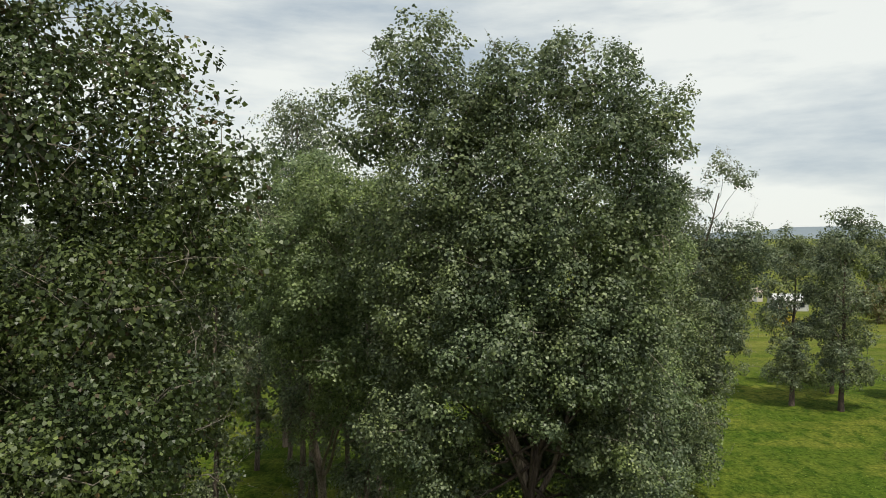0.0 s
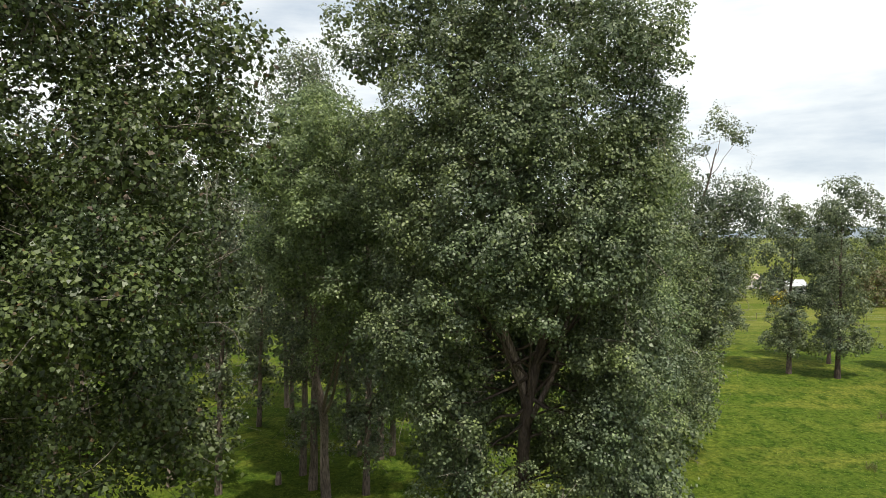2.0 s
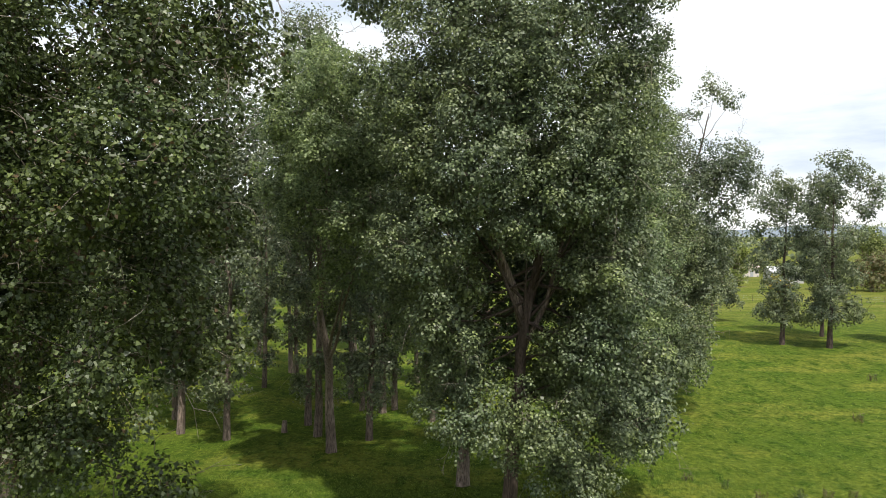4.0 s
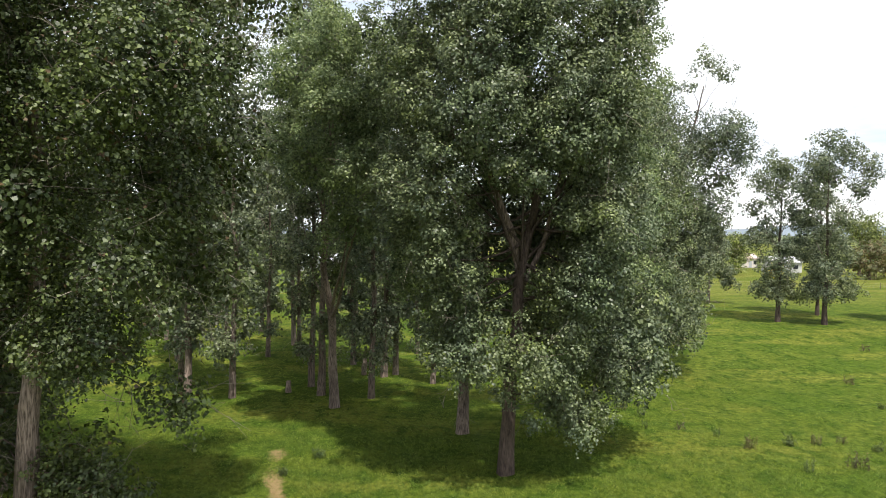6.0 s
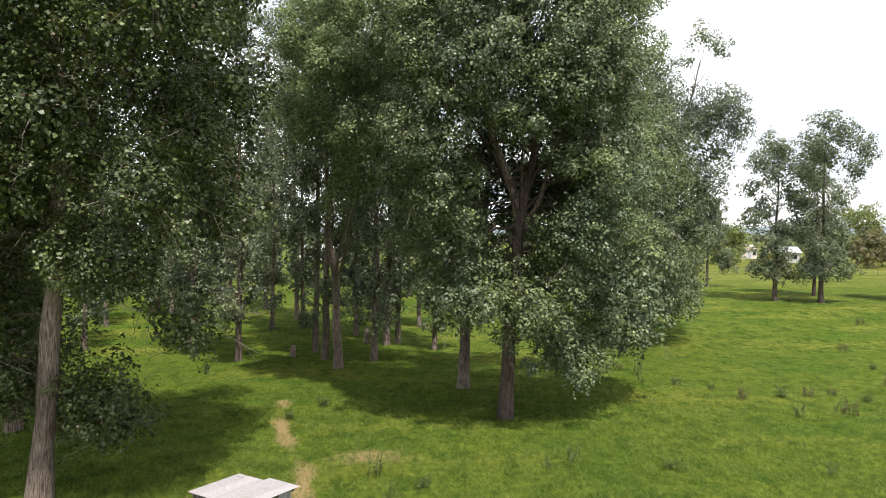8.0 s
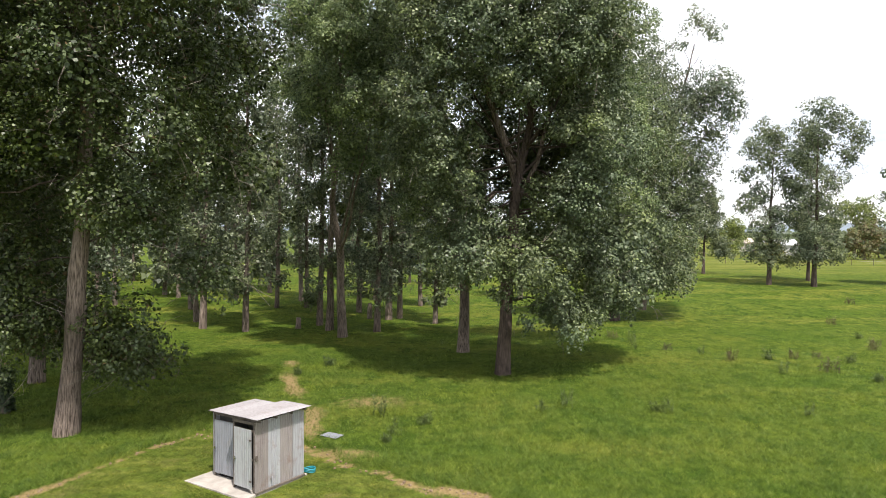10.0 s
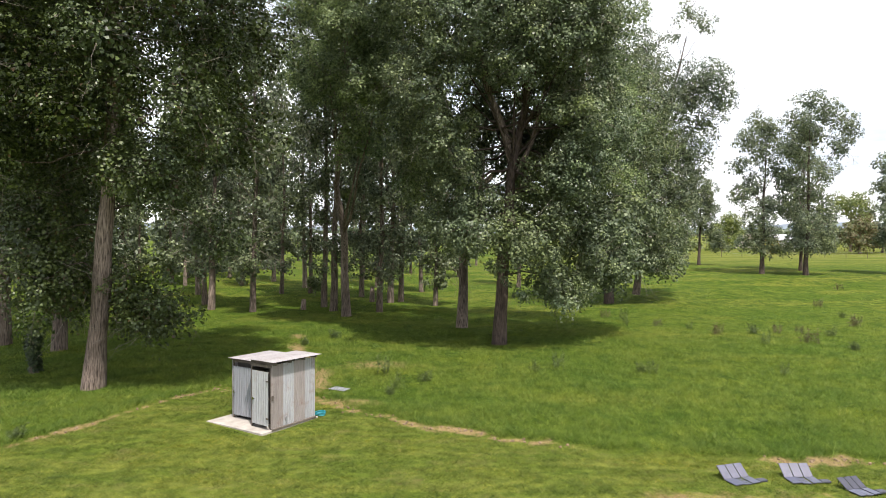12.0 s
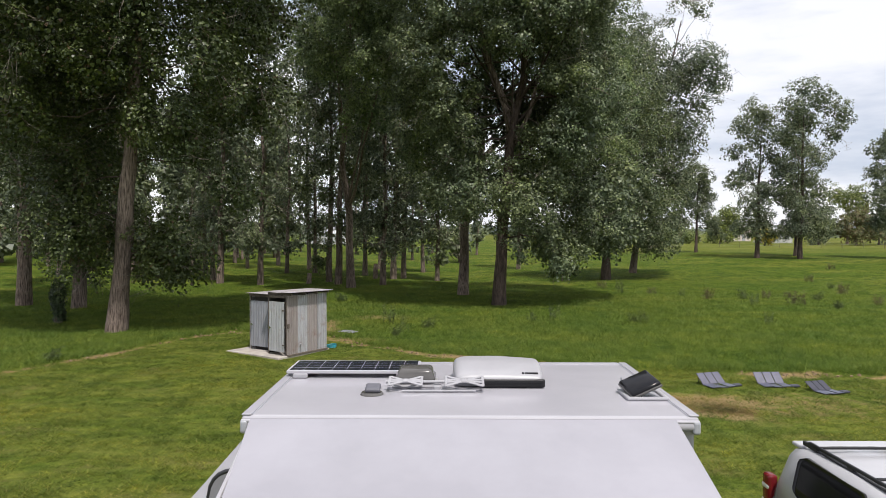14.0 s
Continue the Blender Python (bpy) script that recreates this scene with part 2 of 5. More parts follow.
TIN = tin_material("galvanised_tin", (0.42, 0.425, 0.44), (0.28, 0.21, 0.16))
TIN_OLD = tin_material("rust_streaked_tin", (0.35, 0.315, 0.30), (0.24, 0.165, 0.13))
TIN_ROOF = tin_material("roof_tin", (0.37, 0.35, 0.352), (0.29, 0.24, 0.225), 0.2)
# The left door's shade is put into this darker grey; also plain grey tin
TIN_GREY_AND_SHADE = tin_material("grey_and_shaded_door_tin", (0.24, 0.25, 0.27), (0.25, 0.23, 0.21), 0.2)
TIN_DOOR = tin_material("door_tin", (0.46, 0.48, 0.49), (0.36, 0.33, 0.30))
TIMBER = plain("grey_timber", (0.12, 0.098, 0.08), 0.85, spots=0.35, scale=6, bump=0.4)
DARK_INSIDE = plain("dark_board_and_gap_shade", (0.05, 0.045, 0.04), 0.9)
CONCRETE = plain("concrete", (0.36, 0.325, 0.29), 0.85, spots=0.25, scale=2.2, bump=0.3)
WHITE_GEL = plain("white_gelcoat", (0.375, 0.368, 0.40), 0.2, spots=0.05, scale=1.2)
WHITE_TRIM = plain("white_aluminium_trim", (0.385, 0.378, 0.41), 0.35, spots=0.06)
GREY_DARK = plain("dark_grey_plastic", (0.11, 0.11, 0.13), 0.4, spots=0.1)
GREY_TRIM = plain("grey_plastic_trim", (0.34, 0.35, 0.38), 0.5, spots=0.1)
# Its soft colour spots paint blurred cloud reflections on the vinyl
AWNING = plain("awning_vinyl", (0.305, 0.30, 0.332), 0.14, spots=0.09, scale=0.9, bump=0.06)
SCREEN = plain("tent_fabric", (0.22, 0.22, 0.245), 0.8, spots=0.1)
BLACK_PLASTIC = plain("black_plastic", (0.016, 0.016, 0.018), 0.4, spec=0.3, spots=0.2)
BLACK_TRIM = plain("black_edging", (0.02, 0.02, 0.024), 0.5, spots=0.2)
SMOKE = plain("smoked_acrylic", (0.10, 0.096, 0.093), 0.1, spec=0.4, spots=0.15)
WHITE_PLASTIC = plain("white_plastic", (0.325, 0.322, 0.342), 0.4, spots=0.06)
CELL = plain("solar_cell", (0.012, 0.014, 0.025), 0.18, spots=0.3, scale=8)
# Tilted cells: the sky's reflection is put into this paler grey
CELL_SKY_SHEEN = plain("sky_sheen_blanket_cell", (0.10, 0.098, 0.135), 0.55, spots=0.15, scale=6)
FABRIC_GREY = plain("dark_fabric", (0.055, 0.058, 0.075), 0.75, spots=0.2, scale=10)
CAR_PAINT = plain("white_car_paint", (0.38, 0.38, 0.40), 0.16, spots=0.03)
CAR_GLASS = plain("tinted_glass", (0.010, 0.010, 0.012), 0.08, spec=0.22, spots=0.1)
CHROME = plain("chrome", (0.7, 0.7, 0.72), 0.15, metal=1.0, spots=0.04)
RED_LENS = plain("red_lens", (0.13, 0.007, 0.009), 0.12, spots=0.1)
CLEAR_LENS = plain("clear_lens", (0.55, 0.52, 0.5), 0.12, spots=0.1)
RUBBER = plain("tyre_rubber", (0.03, 0.03, 0.03), 0.8, spots=0.2)
WHITE_WALL = plain("white_wall_paint", (0.52, 0.52, 0.52), 0.7, spots=0.08, scale=1.0)
PINK_WALL = plain("pinkish_wall_paint", (0.60, 0.54, 0.51), 0.7, spots=0.1, scale=1.0)
ROOF_PINK = plain("faded_red_roof", (0.42, 0.33, 0.30), 0.7, spots=0.15)
ROOF_PALE = plain("pale_steel_roof", (0.46, 0.47, 0.48), 0.45, spots=0.08, scale=1.0)
# Blue-grey of the far air is put into the hills' colour
HILL = plain("hazed_hill", (0.17, 0.20, 0.23), 1.0, spec=0.0, spots=0.12, scale=0.004)
TEAL = plain("teal_plastic", (0.02, 0.22, 0.26), 0.4)
GLASS_FAR = plain("window_glass", (0.03, 0.035, 0.04), 0.1)
SOIL = plain("clod_of_soil", (0.20, 0.14, 0.085), 0.95, spots=0.3, scale=9, bump=0.5)


# ---- mesh helpers ----
def link_mesh(name, verts, faces, material, parent=None, label="", smooth=False):
    me = bpy.data.meshes.new(name)
    me.from_pydata([tuple(v) for v in verts], [], [tuple(f) for f in faces])
    me.materials.append(material)
    if smooth:
        me.shade_smooth()
    ob = new(name, me)
    if parent is not None:
        ob.parent = parent
    if label:
        tagged(ob, label)
    return ob


def part(name, bm, material, parent=None, label="", smooth=False):
    """Links a bmesh as one mesh object under a thing or a part."""
    me = bpy.data.meshes.new(name)
    bm.to_mesh(me)
    bm.free()
    me.materials.append(material)
    if smooth:
        me.shade_smooth()
    ob = new(name, me)
    if parent is not None:
        ob.parent = parent
    if label:
        tagged(ob, label)
    return ob


def thing(name, at, label, category, group="", kind=""):
    ob = new(name)
    ob.empty_display_size = 0.2
    ob.matrix_world = at
    return tagged(ob, label, category, group, kind)


def box_bm(sx_, sy_, sz_, at=(0, 0, 0), bevel=0.0, segments=2, rz=0.0):
    bm = bmesh.new()
    bmesh.ops.create_cube(bm, size=1.0)
    bmesh.ops.scale(bm, vec=(sx_, sy_, sz_), verts=bm.verts)
    if bevel:
        bmesh.ops.bevel(bm, geom=bm.edges[:], offset=bevel, segments=segments, affect="EDGES", profile=0.5)
    if rz:
        bmesh.ops.rotate(bm, verts=bm.verts, matrix=Matrix.Rotation(rz, 3, "Z"))
    bmesh.ops.translate(bm, verts=bm.verts, vec=at)
    return bm


def merge(*bms):
    out = bmesh.new()
    for b in bms:
        me = bpy.data.meshes.new("tmp")
        b.to_mesh(me)
        b.free()
        out.from_mesh(me)
        bpy.data.meshes.remove(me)
    return out


def cyl_bm(r1, r2, a, b, sides=12):
    a, b = Vector(a), Vector(b)
    bm = bmesh.new()
    bmesh.ops.create_cone(bm, cap_ends=True, segments=sides, radius1=r1, radius2=r2, depth=(b - a).length)
    q = (b - a).to_track_quat("Z", "Y").to_matrix().to_4x4()
    bmesh.ops.transform(bm, matrix=Matrix.Translation((a + b) / 2) @ q, verts=bm.verts)
    return bm


class Tubes:
    """Gathers tapered tubes along polylines into one mesh."""

    def __init__(self):
        self.v, self.f = [], []

    def add(self, pts, radii, sides=8, wobble=0.0, flare=None):
        base = len(self.v)
        pts = [Vector(p) for p in pts]
        for i, p in enumerate(pts):
            d = (pts[min(i + 1, len(pts) - 1)] - pts[max(i - 1, 0)]).normalized()
            u = d.cross(Vector((0.3, 1, 0.1))).normalized()
            w = d.cross(u)
            for s in range(sides):
                a = 2 * math.pi * s / sides
                r = radii[i] * (1 + wobble * noise.noise(Vector((math.cos(a) * 1.6, math.sin(a) * 1.6, i * 0.35 + p.x))))
                self.v.append(p + u * (r * math.cos(a)) + w * (r * math.sin(a)))
        for i in range(len(pts) - 1):
            for s in range(sides):
                n = (s + 1) % sides
                self.f.append((base + i * sides + s, base + i * sides + n, base + (i + 1) * sides + n, base + (i + 1) * sides + s))
        return self

    def link(self, name, material, parent, label=""):
        return link_mesh(name, self.v, self.f, material, parent, label, smooth=True)


def kite_mesh(name, p, out, size, rng, material, parent, up=0.5, outward=1.0, droop=0.45, width=0.92, loose=0.5):
    """Leaves folded along their midrib: p their places, out the way out of the crown, size their lengths."""
    n = len(p)
    nor = rng.normal(size=(n, 3)) * loose + np.array([0, 0, up]) + out * outward
    nor /= np.linalg.norm(nor, axis=1)[:, None]
    d = rng.normal(size=(n, 3)) + out * 0.5 + np.array([0, 0, -droop])
    d -= nor * (d * nor).sum(1)[:, None]
    d /= np.linalg.norm(d, axis=1)[:, None] + 1e-9
    w = np.cross(nor, d)
    L = size[:, None]
    k = 4
    spots = [(0.0, 0.0, 0.0), (0.32, 0.5, 0.12), (1.0, 0.0, -0.08), (0.32, -0.5, 0.12)]
    quads = np.array([0, 1, 2, 3])
    v = np.empty((n, k, 3), np.float32)
    for i, (along, side, lift) in enumerate(spots):
        v[:, i] = p + d * L * along + w * L * (width * side) + nor * L * lift
    loops = (np.arange(n)[:, None] * k + quads[None, :]).ravel().astype(np.int32)
    me = bpy.data.meshes.new(name)
    me.vertices.add(n * k)
    me.vertices.foreach_set("co", v.ravel())
    me.loops.add(len(loops))
    me.loops.foreach_set("vertex_index", loops)
    me.polygons.add(len(loops) // 4)
    me.polygons.foreach_set("loop_start", np.arange(0, len(loops), 4, dtype=np.int32))
    me.update(calc_edges=True)
    me.materials.append(material)
    ob = new(name, me)
    ob.parent = parent
    return ob


def blade_mesh(name, p, height, width, lean, rng, material):
    """Grass blades, one bent sliver each."""
    n = len(p)
    a = rng.uniform(0, 2 * math.pi, n)
    side = np.stack([np.cos(a), np.sin(a), np.zeros(n)], 1) * (width * 0.5)[:, None]
    b = rng.uniform(0, 2 * math.pi, n)
    tip = np.stack([np.cos(b) * lean, np.sin(b) * lean, np.ones(n)], 1) * height[:, None]
    v = np.empty((n, 3, 3), np.float32)
    v[:, 0], v[:, 1], v[:, 2] = p - side, p + side, p + tip
    me = bpy.data.meshes.new(name)
    me.vertices.add(n * 3)
    me.vertices.foreach_set("co", v.ravel())
    me.loops.add(n * 3)
    me.loops.foreach_set("vertex_index", np.arange(n * 3, dtype=np.int32))
    me.polygons.add(n)
    me.polygons.foreach_set("loop_start", np.arange(0, n * 3, 3, dtype=np.int32))
    me.update(calc_edges=True)
    me.materials.append(material)
    return new(name, me)


# ---- ground ----
EDGE_X = [-60, -20, -16, -13.9, -13.5, -12.6, -11.4, -9.5, -7.5, -4.7, -1.4, 1.35, 3.5, 6.2, 8.5, 10.8, 12.6, 20, 60]
EDGE_Y = [-25, 2, 7, 10.5, 11.3, 13.3, 16.1, 19.8, 19.2, 17.5, 14.8, 13.4, 12.4, 11.2, 11.0, 11.0, 10.8, 9.9, 5]


def smooth(a, b, v):
    t = np.clip((v - a) / (b - a), 0, 1)
    return t * t * (3 - 2 * t)


def edge_y(x):
    """Where the mown lawn ends and the long grass begins."""
    return np.interp(x, EDGE_X, EDGE_Y) + 0.18 * np.sin(x * 2.3) + 0.1 * np.sin(x * 5.9 + 1)


def rise(x, y):
    """Height of the ground: level, and rising a little far off."""
    x, y = np.asarray(x, float), np.asarray(y, float)
    z = smooth(45, 95, y) * smooth(5, 40, x) * 1.25 + smooth(90, 260, y) * 1.2
    z = z + 0.05 * np.sin(x * 0.31 + 1.3) * np.sin(y * 0.27) + 0.03 * np.sin(x * 0.9 + y * 0.7)
    return z + 0.07 * smooth(-0.25, 0.35, y - edge_y(x)) - 0.05


def bare_at(x, y):
    """Worn and dry soil: the strip along the lawn's edge, the track, the dry patch round a green tussock."""
    d = np.abs(y - edge_y(x) + 0.22) / (0.36 + 0.16 * np.sin(x * 1.1 + 2))
    strip = np.clip(1.15 - d, 0, 1) * np.clip(0.78 + 0.16 * np.sin(x * 0.8 + 0.5) + 0.24 * np.sin(x * 2.9), 0, 1) * (1 - 0.85 * smooth(3.2, 5.0, x) + 0.75 * smooth(8.8, 9.8, x))
    tx = np.interp(y, [17.5, 19, 23.3, 26, 30.4, 34.5, 37], [-5.0, -5.2, -5.8, -7.1, -8.6, -9.3, -9.5])
    track = np.clip(1.25 - np.abs(x - tx) / (0.55 + 0.15 * np.sin(y * 1.7)), 0, 1) * (smooth(17, 18, y) - smooth(33.5, 36, y)) * np.clip(0.75 + 0.4 * np.sin(y * 0.9 + 1), 0, 1)
    px, py = (x - 6.5) / 1.75, (y - 6.9) / 1.3
    patch = np.clip(1.75 - 1.4 * np.sqrt(px ** 2 + py ** 2 + 0.35 * px * py) + 0.16 * np.sin(x * 3 + y * 2) + 0.12 * np.sin(x * 7 - y * 5), 0, 0.82)
    worn = 0.34 * np.clip(1.3 - np.hypot((x - 8.6) / 4.6, (y - 7.0) / 2.0), 0, 1)
    tail = 0.5 * np.clip(1.3 - np.hypot((x - 4.4) / 1.4, (y - 6.9) / 0.7), 0, 1)
    tussock = np.clip(1.3 - np.hypot((x - 7.0) / 0.85, (y - 6.7) / 0.34), 0, 1)
    behind = np.clip(1.1 - np.hypot((x + 3.6) / 1.8, (y - 17.2) / 1.0), 0, 1) * 0.55
    beside = 0.45 * np.clip(1.2 - np.hypot((x + 3.2) / 2.6, (y - 24.5) / 1.6), 0, 1)
    return np.clip(np.maximum.reduce([strip * 0.85, track * 0.68, np.maximum(patch, tail) * (1 - 0.45 * tussock), worn, behind, beside]), 0, 1)


def spread(lo, hi, step, far):
    core = list(np.arange(lo, hi + 1e-6, step))
    d, right, left = step, [hi], [lo]
    while right[-1] < far:
        d *= 1.25
        right.append(right[-1] + d)
        left.append(left[-1] - d)
    return np.array(left[:0:-1] + core + right[1:])


gx, gy = spread(-27, 27, 0.3, 4200), spread(-14, 42, 0.3, 4200)
X, Y = np.meshgrid(gx, gy)
Z = rise(X, Y)
nx, ny = len(gx), len(gy)
idx = np.arange(nx * ny).reshape(ny, nx)
quads = np.stack([idx[:-1, :-1], idx[:-1, 1:], idx[1:, 1:], idx[1:, :-1]], -1).reshape(-1, 4)
ground = link_mesh("ground", np.stack([X, Y, Z], -1).reshape(-1, 3).tolist(), quads.tolist(), GROUND, smooth=True)
tagged(ground, "green meadow of long grass with a mown lawn and dry strips", "ground", kind="structure")
for key, val in (("mown", 1 - smooth(-0.2, 0.3, Y - edge_y(X))), ("bare", bare_at(X, Y)), ("dry", 0.5 * smooth(88, 140, Y) * smooth(8, 30, X))):
    at = ground.data.attributes.new(key, "FLOAT", "POINT")
    at.data.foreach_set("value", val.ravel().astype(np.float32))


def height_at(x, y):
    return float(rise(x, y))


# ---- trees ----
def curve_points(a, b, sag, n):
    """A bowed line from a to b."""
    a, b = Vector(a), Vector(b)
    return [a.lerp(b, i / (n - 1)) + Vector((0, 0, sag * math.sin(math.pi * i / (n - 1)))) for i in range(n)]


def tree(name, axis, r0, lobes, leaves, size, label, leaf=None, seed=1, limb_parts=True, category="tree", group="", clump=0.72, core=1.0, bark=None, limb=1.0, forks=(), twig=3, gaps=-0.34, low_limb=0.27, limb_bark=None):
    """axis: places along the trunk from the base up (the first is the base); lobes: (x, y, z, radius) of the crown's masses, each
    made of many clumps of leaves; forks: further stems as (places, radius); clump: a clump's radius; twig: bare pale twigs a mass."""
    rng = np.random.default_rng(seed)
    leaf = leaf or LEAF_POPLAR
    base = Vector(axis[0])
    top = thing(name, Matrix.Translation(base), label, category, group)
    ax = [Vector(p) - base for p in axis]
    dense = []
    for a, b in zip(ax, ax[1:]):
        for i in range(5):
            dense.append(a.lerp(b, i / 5))
    dense.append(ax[-1])
    H = dense[-1].z
    dense = [p + Vector((noise.noise(Vector((p.z * 0.25, seed, 0))), noise.noise(Vector((p.z * 0.25, seed, 7))), 0)) * min(0.35, p.z * 0.04) for p in dense]
    rad = [r0 * ((1 - 0.86 * p.z / H) + 0.32 * math.exp(-p.z / 0.6)) for p in dense]
    dense[0] = dense[0] - Vector((0, 0, 0.25))
    Tubes().add(dense, rad, 14 if limb_parts else 8, 0.28).link("trunk", bark or BARK, top)
    for places, fr in forks:
        stem = [Vector(q) - base for q in places]
        # Paler bark than the trunk's: sunlight on the forks is put into their colour
        Tubes().add(stem, [fr * (1 - 0.7 * i / (len(stem) - 1)) for i in range(len(stem))], 10, 0.2).link("fork", BARK, top)
    zs = [p.z for p in dense]

    def on_trunk(z):
        z = max(min(z, H * 0.97), 0)
        k = max(i for i in range(len(zs)) if zs[i] <= max(z, zs[0]))
        k = min(k, len(zs) - 2)
        f = (z - zs[k]) / max(zs[k + 1] - zs[k], 1e-6)
        return dense[k].lerp(dense[k + 1], f), rad[k] * (1 - f) + rad[k + 1] * f

    pts, outs, sizes = [], [], []
    twigs, joined = Tubes(), Tubes()
    area = sum(l[3] ** 2 for l in lobes)
    for li, (lx, ly, lz, lr) in enumerate(lobes):
        c = Vector((lx, ly, lz)) - base
        reach = math.hypot(c.x - on_trunk(c.z)[0].x, c.y - on_trunk(c.z)[0].y)
        z_from = c.z - 1.3 * reach - 0.8
        if z_from < low_limb * H:
            z_from = (low_limb + 0.28 * ((li * 0.618) % 1)) * H
        start, tr = on_trunk(min(z_from, c.z + 0.15 * reach) if c.z > 0.33 * H else c.z + 0.25 * reach)
        bend = curve_points(start, c, -0.10 * reach if c.z > 0.33 * H else 0.14 * reach, 7)
        bend = [p + Vector(rng.normal(0, 0.09, 3)) * (0 if i == 0 else 1) for i, p in enumerate(bend)]
        lr0 = min(tr * 0.5, 0.05 + 0.04 * lr + 0.01 * reach)
        lr0 *= limb * (1.0 if c.z > 0.35 * H else 0.6)
        rads = [lr0 * (1 - 0.75 * i / 6) for i in range(7)]
        if limb_parts:
            Tubes().add(bend, rads, 7, 0.15).link("limb", limb_bark or bark or BARK, top)
        else:
            joined.add(bend, rads, 5)
        # clumps of leaves over the mass, full on top and thin below, with shoots that stand or hang out of them
        m = max(5, int(3.4 * (lr / clump) ** 2))
        want = 0.86 * leaves * lr ** 2 / area / m
        high, low = c.z > 0.7 * H, c.z < 0.35 * H
        turn0 = rng.uniform(0, 6.28)
        for j in range(m):
            zz = 1 - 2 * (j + rng.uniform(0.1, 0.9)) / m
            rr = math.sqrt(max(0, 1 - zz * zz))
            a = turn0 + j * 2.39996 + rng.normal(0, 0.25)
            dv = Vector((rr * math.cos(a), rr * math.sin(a), zz * 0.92))
            bumpy = 0.92 + 0.55 * noise.noise(dv * 1.5 + Vector((li * 3.1, seed * 1.7, 0)))
            q = c + dv * (lr * bumpy * rng.uniform(0.66, 1.02))
            if q.z + base.z < 0.7 or noise.noise(Vector(q) * 0.5 + Vector((seed, 0, 0))) < gaps:
                continue
            rc = clump * rng.uniform(0.6, 1.35)
            coarse = 1.55 if q.y > 0.8 + on_trunk(q.z)[0].y else 1.0   # the far side of the crown has fewer and larger leaves
            ls = size * coarse
            n = int(want * (rc / clump) ** 2 * rng.uniform(0.7, 1.2) / coarse ** 2)
            ns = int(n * 0.30)
            # the clump's cap
            o = rng.normal(size=(n - ns, 3)) * np.array([1, 1, 0.85]) + np.array([dv.x * 0.75, dv.y * 0.75, 0.36 + 0.35 * dv.z])
            o /= np.linalg.norm(o, axis=1)[:, None]
            shell = rc * (0.5 + 0.55 * rng.random((n - ns, 1)) ** 0.7)
            pts.append(np.array(q)[None, :] + o * shell * np.array([1, 1, 0.72]))
            outs.append(o)
            sizes.append(ls * rng.uniform(0.65, 1.25, n - ns))
            # its shoots
            shoots = 4
            for k in range(shoots):
                lift = 0.6 if high else 0.35 if not low else -0.65
                line = (dv * 0.9 + Vector((0, 0, lift)) + Vector(rng.normal(0, 0.55, 3))).normalized()
                length = rc * rng.uniform(0.8, 1.45)
                kk = ns // shoots
                f = rng.random(kk) ** 0.75
                off = rng.normal(size=(kk, 3)) * (ls * (0.95 - 0.45 * f))[:, None]
                pts.append(np.array(q)[None, :] + np.array(line)[None, :] * (f * length)[:, None] + off)
                outs.append(np.array(line)[None, :] * 0.35 + off / (np.linalg.norm(off, axis=1)[:, None] + 1e-6) * 0.6)
                sizes.append(ls * rng.uniform(0.55, 1.15, kk))
                if k == 0 and j % (3 if limb_parts else 6) == 0:
                    s = c.lerp(q, 0.15)
                    twigs.add([s, s.lerp(q, 0.55) + Vector(rng.normal(0, 0.1, 3)), q, q + line * length * 0.8], [0.02 + 0.006 * lr, 0.018, 0.012, 0.004], 3)
        # bare pale twigs, bowed and forked
        for k in range(twig):
            dv = Vector(rng.normal(size=3)).normalized()
            s = c + dv * lr * rng.uniform(0.75, 1.0)
            go = (dv + Vector(rng.normal(0, 0.8, 3))).normalized() * rng.uniform(0.25, 0.6)
            bow = Vector(rng.normal(0, 0.16, 3)) + Vector((0, 0, -0.08))
            line = [s, s + go, s + go * 1.9 + bow, s + go * 2.6 + bow * 2.6]
            tk = 0.011 if limb_parts else 0.016
            twigs.add(line, [tk * 1.3, tk * 1.15, tk, tk * 0.5], 3)
            for b in range(2):
                twigs.add([line[1 + b], line[1 + b] + go * 0.6 + Vector(rng.normal(0, 0.22, 3)), line[1 + b] + go * 0.9 + Vector(rng.normal(0, 0.35, 3)) + bow], [tk, tk * 0.8, tk * 0.4], 3)
        # the shaded inside of the mass
        n = int(core * 0.11 * leaves * lr ** 2 / area)
        dv = rng.normal(size=(n, 3))
        dv /= np.linalg.norm(dv, axis=1)[:, None]
        pts.append(np.array(c)[None, :] + dv * (lr * 0.7 * rng.random((n, 1)) ** 0.5))
        outs.append(dv)
        sizes.append(np.full(n, size * 1.6))
    p, o, s = np.concatenate(pts), np.concatenate(outs), np.concatenate(sizes)
    keep = p[:, 2] + base.z > 0.35
    kite_mesh("crown", p[keep], o[keep], s[keep], rng, leaf, top)
    if not limb_parts:
        twigs.v, off = joined.v + twigs.v, len(joined.v)
        twigs.f = joined.f + [tuple(i + off for i in f) for f in twigs.f]
    tagged(twigs.link("branchwork", BARK_TWIG, top), kind="stuff")
    return top


